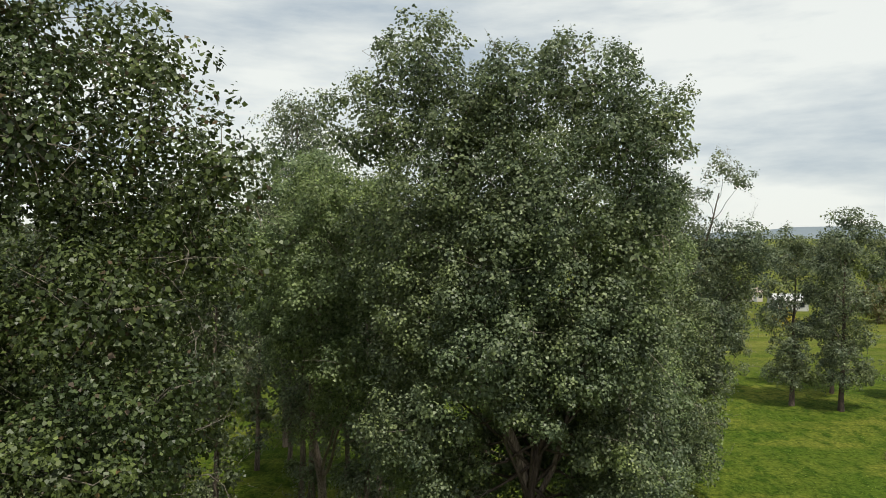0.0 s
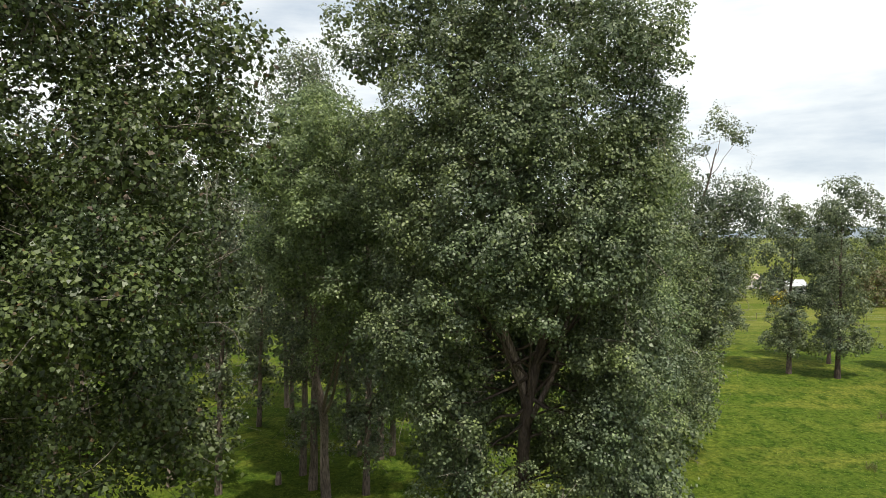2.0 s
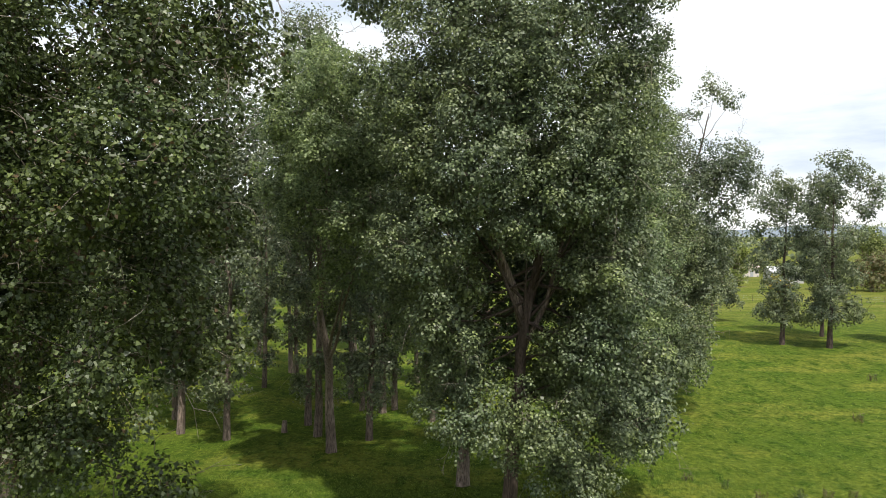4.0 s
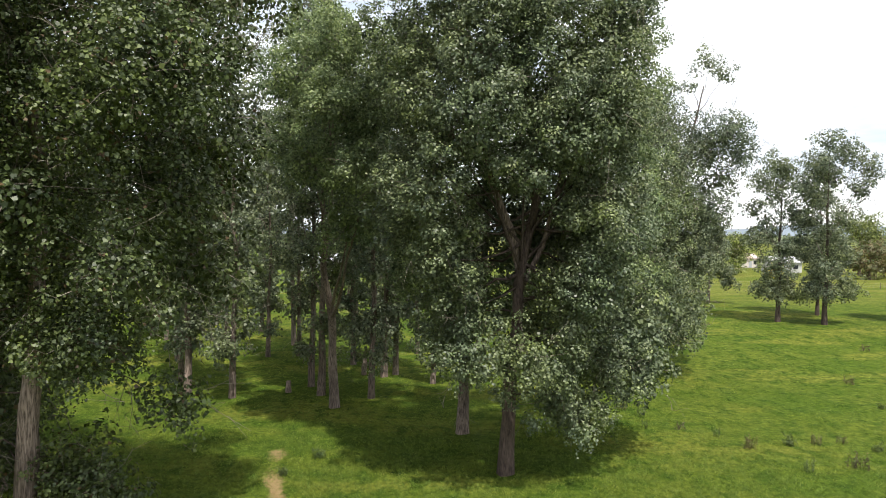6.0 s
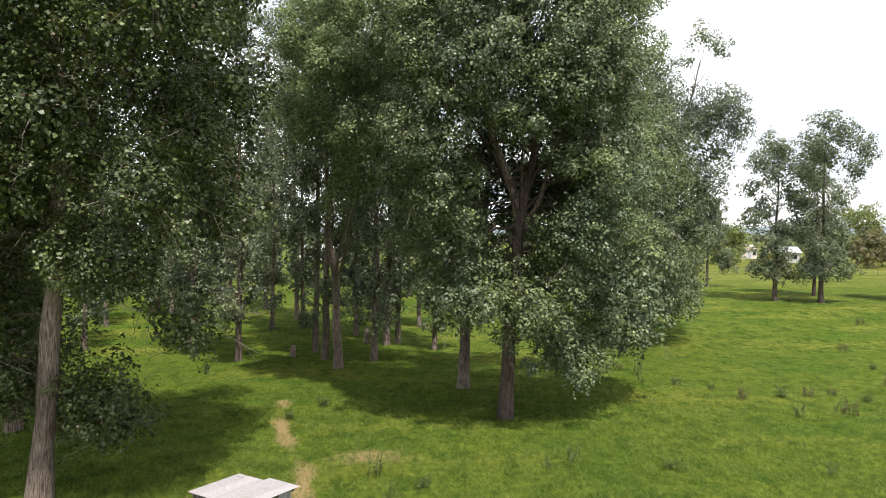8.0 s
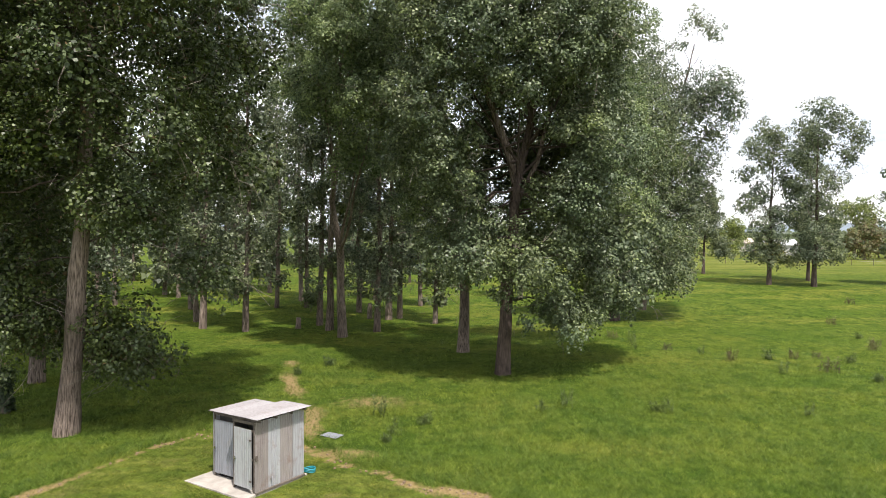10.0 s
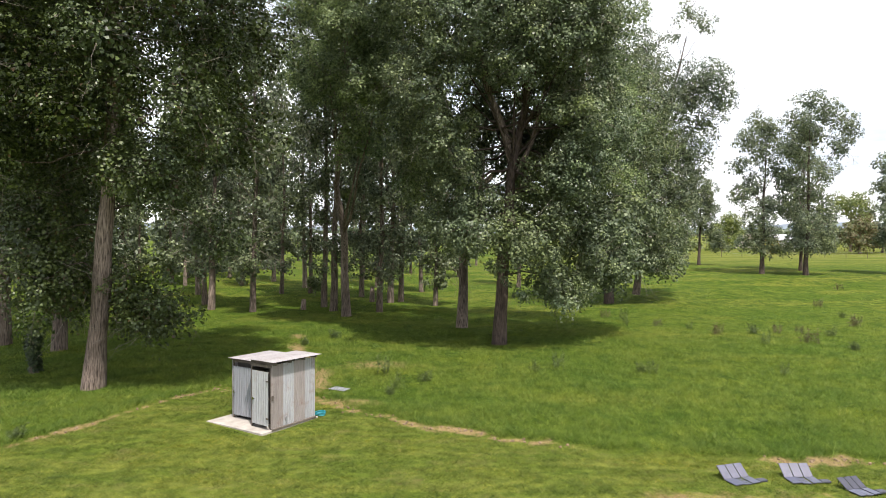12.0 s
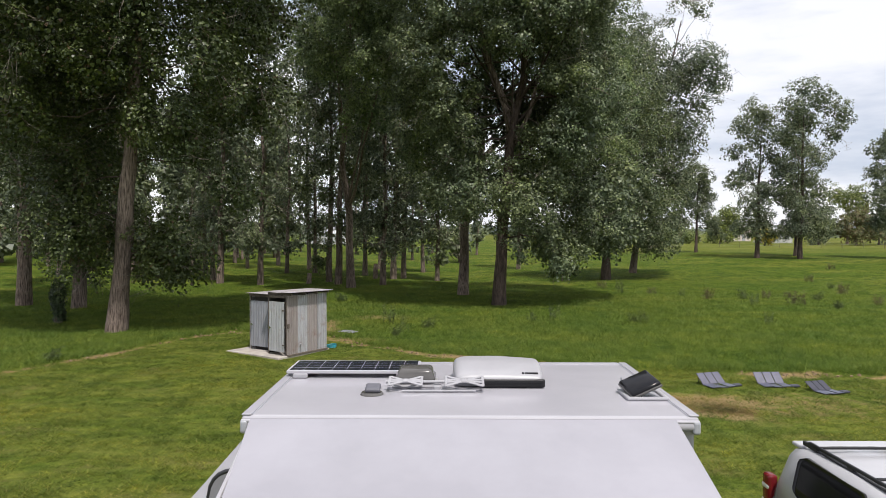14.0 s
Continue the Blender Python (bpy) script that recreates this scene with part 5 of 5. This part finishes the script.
part("lid_rim", moved(merge(box_bm(0.32, 0.02, 0.03, (0, -0.145, -0.02), 0.006, 1), box_bm(0.32, 0.02, 0.03, (0, 0.145, -0.02), 0.006, 1), box_bm(0.02, 0.29, 0.03, (-0.15, 0, -0.02), 0.006, 1), box_bm(0.02, 0.29, 0.03, (0.15, 0, -0.02), 0.006, 1)), pose(1.87, -4.24, VZ + 0.125, 14, -22, 8)), SMOKE, hatch)
for x in (1.74, 2.06):
    part("stay", cyl_bm(0.008, 0.008, (x, -4.1, VZ + 0.03), (x - 0.02, -4.12, VZ + 0.16), 6), GREY_TRIM, hatch)

# the roof cooler
cooler = part("air_conditioner", box_bm(0.86, 0.62, 0.04, (0.54, -3.54, VZ + 0.022), 0.012, 2), WHITE_PLASTIC, van)
bm = bmesh.new()
ST = [(-0.40, 0.05, 0.90), (-0.37, 0.088, 0.94), (-0.27, 0.118, 0.97), (-0.05, 0.160, 1.0), (0.15, 0.185, 1.0), (0.28, 0.150, 0.96), (0.345, 0.07, 0.90), (0.36, 0.0, 0.86)]
rings = []
for yy, h, ws in ST:
    ring = []
    for i in range(13):
        a = math.pi * i / 12
        cx, cz = math.cos(a), math.sin(a)
        qx = math.copysign(abs(cx) ** (0.32 if cx < 0 else 0.16), cx)
        ring.append(bm.verts.new((0.47 * ws * qx, yy, 0.02 + max(0.0, h) * abs(cz) ** (0.42 if cx < 0 else 0.28) * (1 - 0.14 * max(0.0, qx)))))
    rings.append(ring)
for a, b in zip(rings, rings[1:]):
    for i in range(12):
        bm.faces.new((a[i], a[i + 1], b[i + 1], b[i]))
bm.faces.new(rings[0])
bm.faces.new(rings[-1])
bmesh.ops.recalc_face_normals(bm, faces=bm.faces[:])
part("cover", moved(bm, pose(0.53, -3.52, VZ + 0.03)), WHITE_PLASTIC, cooler, "rounded white plastic cover", True)
part("grille", merge(box_bm(0.67, 0.06, 0.085, (0.665, -3.905, VZ + 0.052), 0.02, 3), *[box_bm(0.6, 0.012, 0.008, (0.665, -3.934, VZ + 0.03 + 0.018 * i)) for i in range(3)]), BLACK_PLASTIC, cooler)
for i, w in enumerate((0.02, 0.03, 0.03, 0.045, 0.03)):
    part("logo_bar", moved(box_bm(w, 0.006, 0.024 if i else 0.032, (0.78 + 0.034 * i, 0, 0)), pose(0, -3.858, VZ + 0.144, -73, 0, 0)), BLACK_PLASTIC, cooler)

# the folded television aerial
aerial = part("aerial", merge(box_bm(0.08, 0.10, 0.05, (-0.10, -4.02, VZ + 0.03), 0.012, 2), cyl_bm(0.016, 0.016, (-0.62, -4.03, VZ + 0.085), (0.30, -4.0, VZ + 0.085), 8), cyl_bm(0.012, 0.012, (-0.45, -4.14, VZ + 0.02), (0.28, -4.12, VZ + 0.02), 8)), WHITE_PLASTIC, van, "folded white television aerial")
for cx, half in ((-0.42, 0.175), (0.17, 0.20)):
    bars = [box_bm(0.07, 0.07, 0.03, (0, 0, 0), 0.014, 2)]
    for side in (-1, 1):
        for ang in (-32, -11, 11, 32):
            r = half / math.cos(radians(ang)) * 0.94
            bars.append(moved(box_bm(r, 0.034, 0.016, (r / 2, 0, 0), 0.007, 2), pose(0, 0, 0, 0, 0, ang + (180 if side < 0 else 0))))
        bars.append(box_bm(0.026, half * 1.24, 0.016, (side * half * 0.93, 0, 0), 0.007, 2))
    part("paddle", moved(merge(*bars), pose(cx, -4.02, VZ + 0.095, 12, 0, 0)), WHITE_PLASTIC, aerial, "white bow-tie paddle of the aerial")

# the awning
awn = part("awning", bmesh.new(), AWNING, van, "pale grey vinyl awning sloping from the roof")
ax0, ax1, ay0, ay1, az0, az1 = -1.70, 1.965, VY0 - 0.035, -7.5, VZ - 0.02, 2.05
v, f, NU, NV = [], [], 24, 20
for j in range(NV + 1):
    for i in range(NU + 1):
        u, w = i / NU, j / NV
        sag = 0.03 * math.sin(math.pi * u) * math.sin(math.pi * w) + 0.006 * noise.noise(Vector((u * 3, w * 3, 1)))
        v.append((ax0 + 0.2 * w * (1 - u) + (ax1 - ax0) * u, ay0 + (ay1 - ay0) * w, az0 + (az1 - az0) * w - sag))
n0 = len(v)
v += [(a, b, c - 0.004) for a, b, c in v]
for j in range(NV):
    for i in range(NU):
        a = j * (NU + 1) + i
        f.append((a, a + NU + 1, a + NU + 2, a + 1))
        f.append((n0 + a, n0 + a + 1, n0 + a + NU + 2, n0 + a + NU + 1))
awn.data.from_pydata(v, [], f)
awn.data.shade_smooth()
part("awning_roller", cyl_bm(0.05, 0.05, (ax0 - 0.05, ay1, az1), (ax1 + 0.05, ay1, az1), 14), WHITE_TRIM, van)
for x in (ax0 - 0.06, ax1 + 0.06):
    part("awning_arm", cyl_bm(0.018, 0.018, (x, ay1, az1 - 0.03), (x, VY0 - 0.03, 0.9), 8), WHITE_TRIM, van)
    part("awning_rafter", cyl_bm(0.02, 0.02, (x * 0.97, ay0 - 0.05, az0 - 0.14), (x * 0.94, ay1, az1 - 0.05), 8), WHITE_TRIM, van)

# the awning's side sheet, pegged out
wall = part("side_sheet", bmesh.new(), WHITE_TRIM, van, "white side sheet of the awning pegged outwards")
v, f = [], []
for j in range(9):
    for i in range(9):
        u, w = i / 8, j / 8
        a = Vector((-1.68 + 0.06 * u, -5.0 - 0.15 * u, 2.70 - 0.2 * u))
        b = Vector((-3.2 + 0.5 * u, -4.6 - 0.8 * u, 1.05 - 0.35 * u))
        q = a.lerp(b, w)
        q.z -= 0.03 * math.sin(math.pi * u) * (1 - w) + 0.03 * math.sin(math.pi * w)
        v.append(tuple(q))
for j in range(8):
    for i in range(8):
        a = j * 9 + i
        f.append((a, a + 1, a + 10, a + 9))
v2 = [(a + 0.004, b, c - 0.004) for a, b, c in v]
n0 = len(v)
f += [tuple(n0 + i for i in reversed(q)) for q in f[:]]
wall.data.from_pydata(v + v2, [], f)
wall.data.shade_smooth()
bm = bmesh.new()
cs = [bm.verts.new((0, 0.42 * math.copysign(abs(math.cos(a)) ** 0.5, math.cos(a)), 0.42 * math.copysign(abs(math.sin(a)) ** 0.5, math.sin(a)))) for a in [2 * math.pi * i / 28 for i in range(28)]]
bm.faces.new(cs)
g = bmesh.ops.extrude_face_region(bm, geom=bm.faces[:])
bmesh.ops.translate(bm, vec=(0.03, 0, 0), verts=[e for e in g["geom"] if isinstance(e, bmesh.types.BMVert)])
bmesh.ops.recalc_face_normals(bm, faces=bm.faces[:])
m_screen = pose(-1.57, -5.24, 1.98, 0, 0, 90)
scr = part("screen", moved(bm, m_screen), SCREEN, van, "grey mesh screen with a black edge")
rim = Tubes()
ring = [m_screen @ Vector((0.015, 0.43 * math.copysign(abs(math.cos(a)) ** 0.5, math.cos(a)), 0.43 * math.copysign(abs(math.sin(a)) ** 0.5, math.sin(a)))) for a in [2 * math.pi * i / 28 for i in range(29)]]
rim.add(ring, [0.02] * 29, 6)
rim.link("edging", BLACK_TRIM, scr)


# ---- white estate car ----
def loft(rings, close=True):
    bm = bmesh.new()
    rs = [[bm.verts.new(p) for p in r] for r in rings]
    n = len(rs[0])
    for a, b in zip(rs, rs[1:]):
        for i in range(n):
            bm.faces.new((a[i], a[(i + 1) % n], b[(i + 1) % n], b[i]))
    bm.faces.new(rs[0])
    bm.faces.new(rs[-1])
    bmesh.ops.recalc_face_normals(bm, faces=bm.faces[:])
    return bm


def ring_box(y, hw, z0, z1, p=0.28, n=24):
    zc, hz = (z0 + z1) / 2, (z1 - z0) / 2
    out = []
    for i in range(n):
        a = 2 * math.pi * (i + 0.5) / n
        c, s = math.cos(a), math.sin(a)
        out.append((hw * math.copysign(abs(c) ** p, c), y, zc + hz * math.copysign(abs(s) ** p, s)))
    return out


def ring_cabin(y, hb, ht, zb, zt):
    """Half section of the cabin: wide at the belt, narrower and rounded at the roof."""
    pts = [(hb, zb), (hb * 0.6 + ht * 0.4 + 0.02, zb + (zt - zb) * 0.45), (ht + 0.015, zb + (zt - zb) * 0.86), (ht - 0.06, zt - 0.03), (ht - 0.2, zt - 0.006), (0.25, zt + 0.012)]
    return [(x, y, z) for x, z in pts] + [(-x, y, z) for x, z in reversed(pts)]


car = thing("estate_car", pose(5.03, -1.85, height_at(5, -4) - 0.06, 0, 0, 180), "white four wheel drive estate car with black roof rails", "car")
body = part("body", loft([ring_box(0.0, 0.80, 0.52, 0.98), ring_box(0.06, 0.88, 0.46, 1.08), ring_box(0.3, 0.935, 0.42, 1.13), ring_box(1.2, 0.945, 0.40, 1.13), ring_box(3.3, 0.945, 0.40, 1.12), ring_box(4.1, 0.93, 0.42, 1.06), ring_box(4.65, 0.88, 0.45, 0.98), ring_box(4.8, 0.76, 0.5, 0.88)]), CAR_PAINT, car, "", True)
cabin = part("cabin", loft([ring_cabin(0.16, 0.84, 0.66, 1.06, 1.30), ring_cabin(0.30, 0.89, 0.70, 1.06, 1.66), ring_cabin(0.42, 0.91, 0.74, 1.06, 1.80), ring_cabin(0.65, 0.92, 0.76, 1.06, 1.845), ring_cabin(1.6, 0.925, 0.77, 1.06, 1.875), ring_cabin(2.5, 0.925, 0.765, 1.06, 1.85), ring_cabin(2.75, 0.92, 0.74, 1.06, 1.78), ring_cabin(3.5, 0.90, 0.70, 1.05, 1.16)]), CAR_PAINT, car, "", True)


def side_glass(s, ys, z0, z1):
    """A pane with rounded corners lying on the cabin's side; ys: lower and upper ends along the car."""
    (a0, a1), (b0, b1) = ys
    NI, NJ, RHO = 16, 12, 0.42
    v, f = [], []
    for j in range(NJ + 1):
        w = j / NJ
        z = z0 + (z1 - z0) * w
        out = float(np.interp(z, [1.06, 1.41, 1.744, 1.80], [0.925, 0.885, 0.79, 0.735])) + 0.024
        k = max(0.0, (abs(2 * w - 1) - (1 - RHO)) / RHO)
        inset = 0.11 * (1 - math.sqrt(max(0.0, 1 - k * k)))
        y0, y1 = a0 + (b0 - a0) * w + inset, a1 + (b1 - a1) * w - inset
        v += [(s * out, y0 + (y1 - y0) * i / NI, z) for i in range(NI + 1)]
    n = len(v)
    v += [(x - s * 0.05, y, z) for x, y, z in v]
    row = NI + 1
    for j in range(NJ):
        for i in range(NI):
            k = j * row + i
            f.append((k, k + 1, k + row + 1, k + row))
    edge = list(range(row)) + [j * row + NI for j in range(1, NJ + 1)] + [NJ * row + i for i in range(NI - 1, -1, -1)] + [j * row for j in range(NJ - 1, 0, -1)]
    for a, b in zip(edge, edge[1:] + edge[:1]):
        f.append((a, b, b + n, a + n))
    return v, f


for s in (-1, 1):
    for ys in (((0.80, 2.16), (0.74, 2.10)), ((2.165, 3.05), (2.105, 2.52))):
        v, f = side_glass(s, ys, 1.34, 1.79)
        link_mesh("side_window", v, f, CAR_GLASS, cabin, "dark tinted side window", True)
    rail = part("roof_rail", merge(cyl_bm(0.022, 0.022, (s * 0.61, 0.62, 1.90), (s * 0.61, 2.45, 1.91), 10), box_bm(0.055, 0.34, 0.06, (s * 0.61, 0.66, 1.868), 0.02, 2), box_bm(0.055, 0.24, 0.06, (s * 0.61, 2.40, 1.865), 0.02, 2), box_bm(0.05, 0.14, 0.05, (s * 0.61, 1.5, 1.88), 0.015, 2)), BLACK_PLASTIC, car, "black roof rail")
    part("strip", box_bm(0.05, 1.4, 0.012, (s * 0.61, 1.52, 1.862), 0.004, 1), BLACK_TRIM, rail)
    lamp = part("tail_lamp", box_bm(0.13, 0.19, 0.46, (s * 0.85, 0.11, 1.12), 0.04, 3), RED_LENS, car, "red tail lamp", True)
    part("lens", box_bm(0.135, 0.185, 0.07, (s * 0.855, 0.102, 1.19), 0.025, 2), CLEAR_LENS, lamp, "clear lens")
    part("lens", box_bm(0.135, 0.185, 0.08, (s * 0.855, 0.102, 0.98), 0.025, 2), CLEAR_LENS, lamp, "clear lens")
    for y in (0.95, 3.85):
        wh = part("wheel", cyl_bm(0.37, 0.37, (s * 0.72, y, 0.37), (s * 0.955, y, 0.37), 28), RUBBER, car)
        part("rim", cyl_bm(0.24, 0.24, (s * 0.80, y, 0.37), (s * 0.965, y, 0.37), 18), CHROME, wh)
        part("wheel_arch", cyl_bm(0.43, 0.43, (s * 0.80, y, 0.42), (s * 0.948, y, 0.42), 28), BLACK_PLASTIC, car)
    part("mirror", box_bm(0.2, 0.12, 0.16, (s * 1.02, 2.9, 1.18), 0.04, 3), CAR_PAINT, car)
part("cross_bar", cyl_bm(0.018, 0.018, (-0.61, 0.86, 1.915), (0.61, 0.86, 1.915), 10), BLACK_PLASTIC, car)
part("cross_bar", cyl_bm(0.018, 0.018, (-0.61, 1.95, 1.925), (0.61, 1.95, 1.925), 10), BLACK_PLASTIC, car)
part("spoiler", box_bm(1.30, 0.26, 0.05, (0, 0.38, 1.80), 0.022, 3), CAR_PAINT, car)
part("rear_window", moved(box_bm(1.16, 0.02, 0.42, (0, 0, 0), 0.008, 1), pose(0, 0.20, 1.48, -20, 0, 0)), CAR_GLASS, car)
part("bumper", box_bm(1.72, 0.18, 0.22, (0, 0.02, 0.58), 0.06, 3), CAR_PAINT, car)
part("badge", box_bm(0.004, 0.16, 0.03, (0.945, 0.52, 1.02)), CHROME, car)
part("badge", box_bm(0.004, 0.16, 0.03, (-0.945, 0.52, 1.02)), CHROME, car)
part("windscreen", moved(box_bm(1.36, 0.02, 0.84, (0, 0, 0), 0.008, 1), pose(0, 3.14, 1.50, 50, 0, 0)), CAR_GLASS, car)

# ---- weeds in the meadow ----
def weed(name, label, material, h, n, seed, upright=1.0):
    rng = np.random.default_rng(seed)
    t = thing(name, pose(0, 0, 0), label, "weed", "weeds in the meadow")
    st = Tubes()
    pts, outs = [], []
    for i in range(n):
        a, l = rng.uniform(0, 2 * math.pi), h * rng.uniform(0.4, 1.0)
        foot = Vector((rng.normal(0, 0.30) * h / upright, rng.normal(0, 0.22) * h / upright, 0))
        d = Vector((math.cos(a), math.sin(a), 0)) * l * rng.uniform(0.1, 0.45) / upright
        e = foot + d + Vector((0, 0, l))
        st.add([tuple(foot - Vector((0, 0, 0.03))), tuple(foot + d * 0.4 + Vector((0, 0, l * 0.55))), tuple(e)], [0.011, 0.008, 0.003], 3)
        for j in range(13):
            w = rng.uniform(0.25, 1.0)
            pts.append(np.array(foot) + np.array(d) * w + np.array([0, 0, l * w]) + rng.normal(0, 0.035, 3))
            outs.append(rng.normal(size=3))
    st.link("stalk", material, t)
    kite_mesh("foliage", np.array(pts), np.array(outs) * 0.6, rng.uniform(0.06, 0.12, len(pts)), rng, material, t, width=0.34)
    return t


weeds = [weed("weed", "upright dark green weed above the long grass", LEAF_WEED, 0.75, 9, 1, 1.3), weed("weed", "bushy green weed in the long grass", LEAF_WEED, 0.5, 14, 2), weed("weed", "dry brown weed in the meadow", LEAF_DRY, 0.6, 14, 3)]
WEEDS = [(4.2, 23.0, 0), (5.4, 23.7, 0), (9.2, 23.2, 1), (-2.3, 18.7, 1), (-2.8, 22.2, 0), (-0.8, 20.9, 1), (15.6, 22.5, 0), (21.6, 31.8, 2), (22.6, 29.1, 1), (21.7, 36, 2),
         (23.3, 36.1, 2), (17.5, 35.2, 2), (18.7, 31.1, 0), (14.7, 38.8, 2), (13.2, 42, 0), (12.3, 43.8, 2), (-13.4, 12.4, 1), (20.2, 36.0, 1), (42.5, 65.6, 2), (-2.0, 19.6, 0),
         (12.6, 39.0, 0), (24.5, 34.5, 1), (26.5, 31.5, 2), (16.5, 37.5, 0), (-6.9, 33.5, 1), (-8.2, 30.6, 1), (9.6, 22.8, 0), (28.6, 39.0, 2), (33.0, 52.0, 2), (30.5, 44.0, 1)]
first = [True] * 3
for i, (x, y, k) in enumerate(WEEDS):
    m = pose(x, y, height_at(x, y), 0, 0, i * 67 % 360)
    s = 0.85 + 0.7 * ((i * 37) % 10) / 10
    m = m @ Matrix.Diagonal((s, s, s, 1))
    if first[k]:
        weeds[k].matrix_basis, first[k] = m, False
    else:
        w0 = weeds[k].scale
        copy_thing(weeds[k], m @ Matrix.Diagonal((1 / w0.x, 1 / w0.y, 1 / w0.z, 1)))

# ---- grass ----
rng_g = np.random.default_rng(21)


def scatter(n, x0, x1, y0, y1):
    x = rng_g.uniform(x0, x1, n)
    y = rng_g.uniform(y0, y1, n)
    return x, y


def keep_off(x, y):
    """True where nothing stands in the grass's way."""
    c, s = math.cos(radians(33)), math.sin(radians(33))
    lx, ly = (x + 5.7) * c - (y - 13.4) * s, (x + 5.7) * s + (y - 13.4) * c
    on_slab = (lx > -2.85) & (lx < 0.12) & (ly > -0.6) & (ly < 2.2)
    on_van = (x > VX0) & (x < VX1) & (y > VY0) & (y < VY1)
    return ~(on_slab | on_van)


def long_grass(n, d0, d1, h, w):
    """Long grass over a ring of the meadow, thinner and coarser away from the lawn."""
    d = d0 * (d1 / d0) ** rng_g.random(n)
    a = rng_g.uniform(-0.66, 0.66, n)
    x, y = d * np.sin(a), d * np.cos(a) - 10
    ok = (y > edge_y(x) + 0.05) & keep_off(x, y) & (rng_g.random(n) > bare_at(x, y) * 0.9)
    x, y, d = x[ok], y[ok], d[ok]
    clump = np.array([noise.noise(Vector((a * 0.55, b * 0.55, 4))) + 0.6 * noise.noise(Vector((a * 0.12, b * 0.2, 8))) for a, b in zip(x, y)])
    hh = h * (0.9 + 0.42 * clump) * rng_g.uniform(0.5, 1.25, len(x)) * (1 + 0.5 * np.exp(-(y - edge_y(x)) / 1.5) + 1.0 * np.exp(-(y - edge_y(x)) / 0.4)) * (0.25 + 0.75 * smooth(d1, d1 * 0.55, d))
    g = blade_mesh("long_grass", np.stack([x, y, rise(x, y) - 0.02], 1), np.clip(hh, 0.03, 0.6), w * d / d0 * rng_g.uniform(0.6, 1.4, len(x)), rng_g.uniform(0.5, 1.8, len(x)), rng_g, GRASS_LONG)
    tagged(g, "long lush green meadow grass", "grass", kind="stuff")


long_grass(420000, 18, 66, 0.16, 0.0132)
long_grass(90000, 44, 120, 0.11, 0.032)
x, y = scatter(640000, -18, 17, -2.5, 20)
ok = (np.abs(x) < (y + 11) * 0.68) & (y < edge_y(x) + 0.1) & keep_off(x, y) & (rng_g.random(len(x)) > bare_at(x, y) * 0.93)
x, y = x[ok], y[ok]
clump = np.array([0.6 * noise.noise(Vector((a * 0.9, b * 0.9, 9))) + 0.9 * noise.noise(Vector((a * 2.1, b * 3.0, 5))) for a, b in zip(x, y)])
lawn = blade_mesh("lawn_grass", np.stack([x, y, rise(x, y) - 0.01], 1), np.clip(0.055 * (1.0 + 1.2 * clump), 0.02, 0.15) * rng_g.uniform(0.6, 1.3, len(x)), 0.019 * rng_g.uniform(0.7, 1.4, len(x)), rng_g.uniform(0.9, 2.6, len(x)), rng_g, GRASS_LAWN)
tagged(lawn, "short mown green lawn grass", "grass", kind="stuff")


def dry_grass(n, cx, cy, rx, ry, h, material, label):
    """Dead blades lying over one another, thinning out towards the rim."""
    a, r = rng_g.uniform(0, math.tau, n), np.sqrt(rng_g.random(n)) * rng_g.uniform(0.6, 1.0, n)
    x, y = cx + rx * r * np.cos(a), cy + ry * r * np.sin(a) - 0.12 * rx * r * np.cos(a)
    g = blade_mesh("dry_grass", np.stack([x, y, rise(x, y) - 0.01], 1), h * rng_g.uniform(0.5, 1.4, n) * (1.15 - 0.6 * r), 0.014 * rng_g.uniform(0.7, 1.4, n), rng_g.uniform(1.2, 3.2, n), rng_g, material)
    tagged(g, label, "grass", kind="stuff")


dry_grass(9000, 6.1, 6.95, 2.3, 1.35, 0.04, GRASS_STRAW, "flattened straw-coloured dead grass on the lawn")
dry_grass(2600, 7.0, 6.55, 1.0, 0.72, 0.07, GRASS_BROWN, "brown withered tussock amid the dry patch")

# clods of soil along the lawn's edge
bm = bmesh.new()
for i in range(260):
    cx = rng_g.uniform(-13, 13)
    if bare_at(np.array(cx), edge_y(cx) - 0.2) < 0.3:
        continue
    cy = float(edge_y(cx)) - 0.2 + rng_g.normal(0, 0.18)
    r = rng_g.uniform(0.02, 0.065)
    g = bmesh.ops.create_icosphere(bm, subdivisions=1, radius=r, matrix=pose(cx, cy, height_at(cx, cy) + r * 0.2))
    for q in g["verts"]:
        q.co += Vector(rng_g.normal(0, r * 0.16, 3))
clods = part("soil_clods", bm, SOIL)
tagged(clods, "crumbled dry clods of brown soil along the lawn", "soil", kind="stuff")
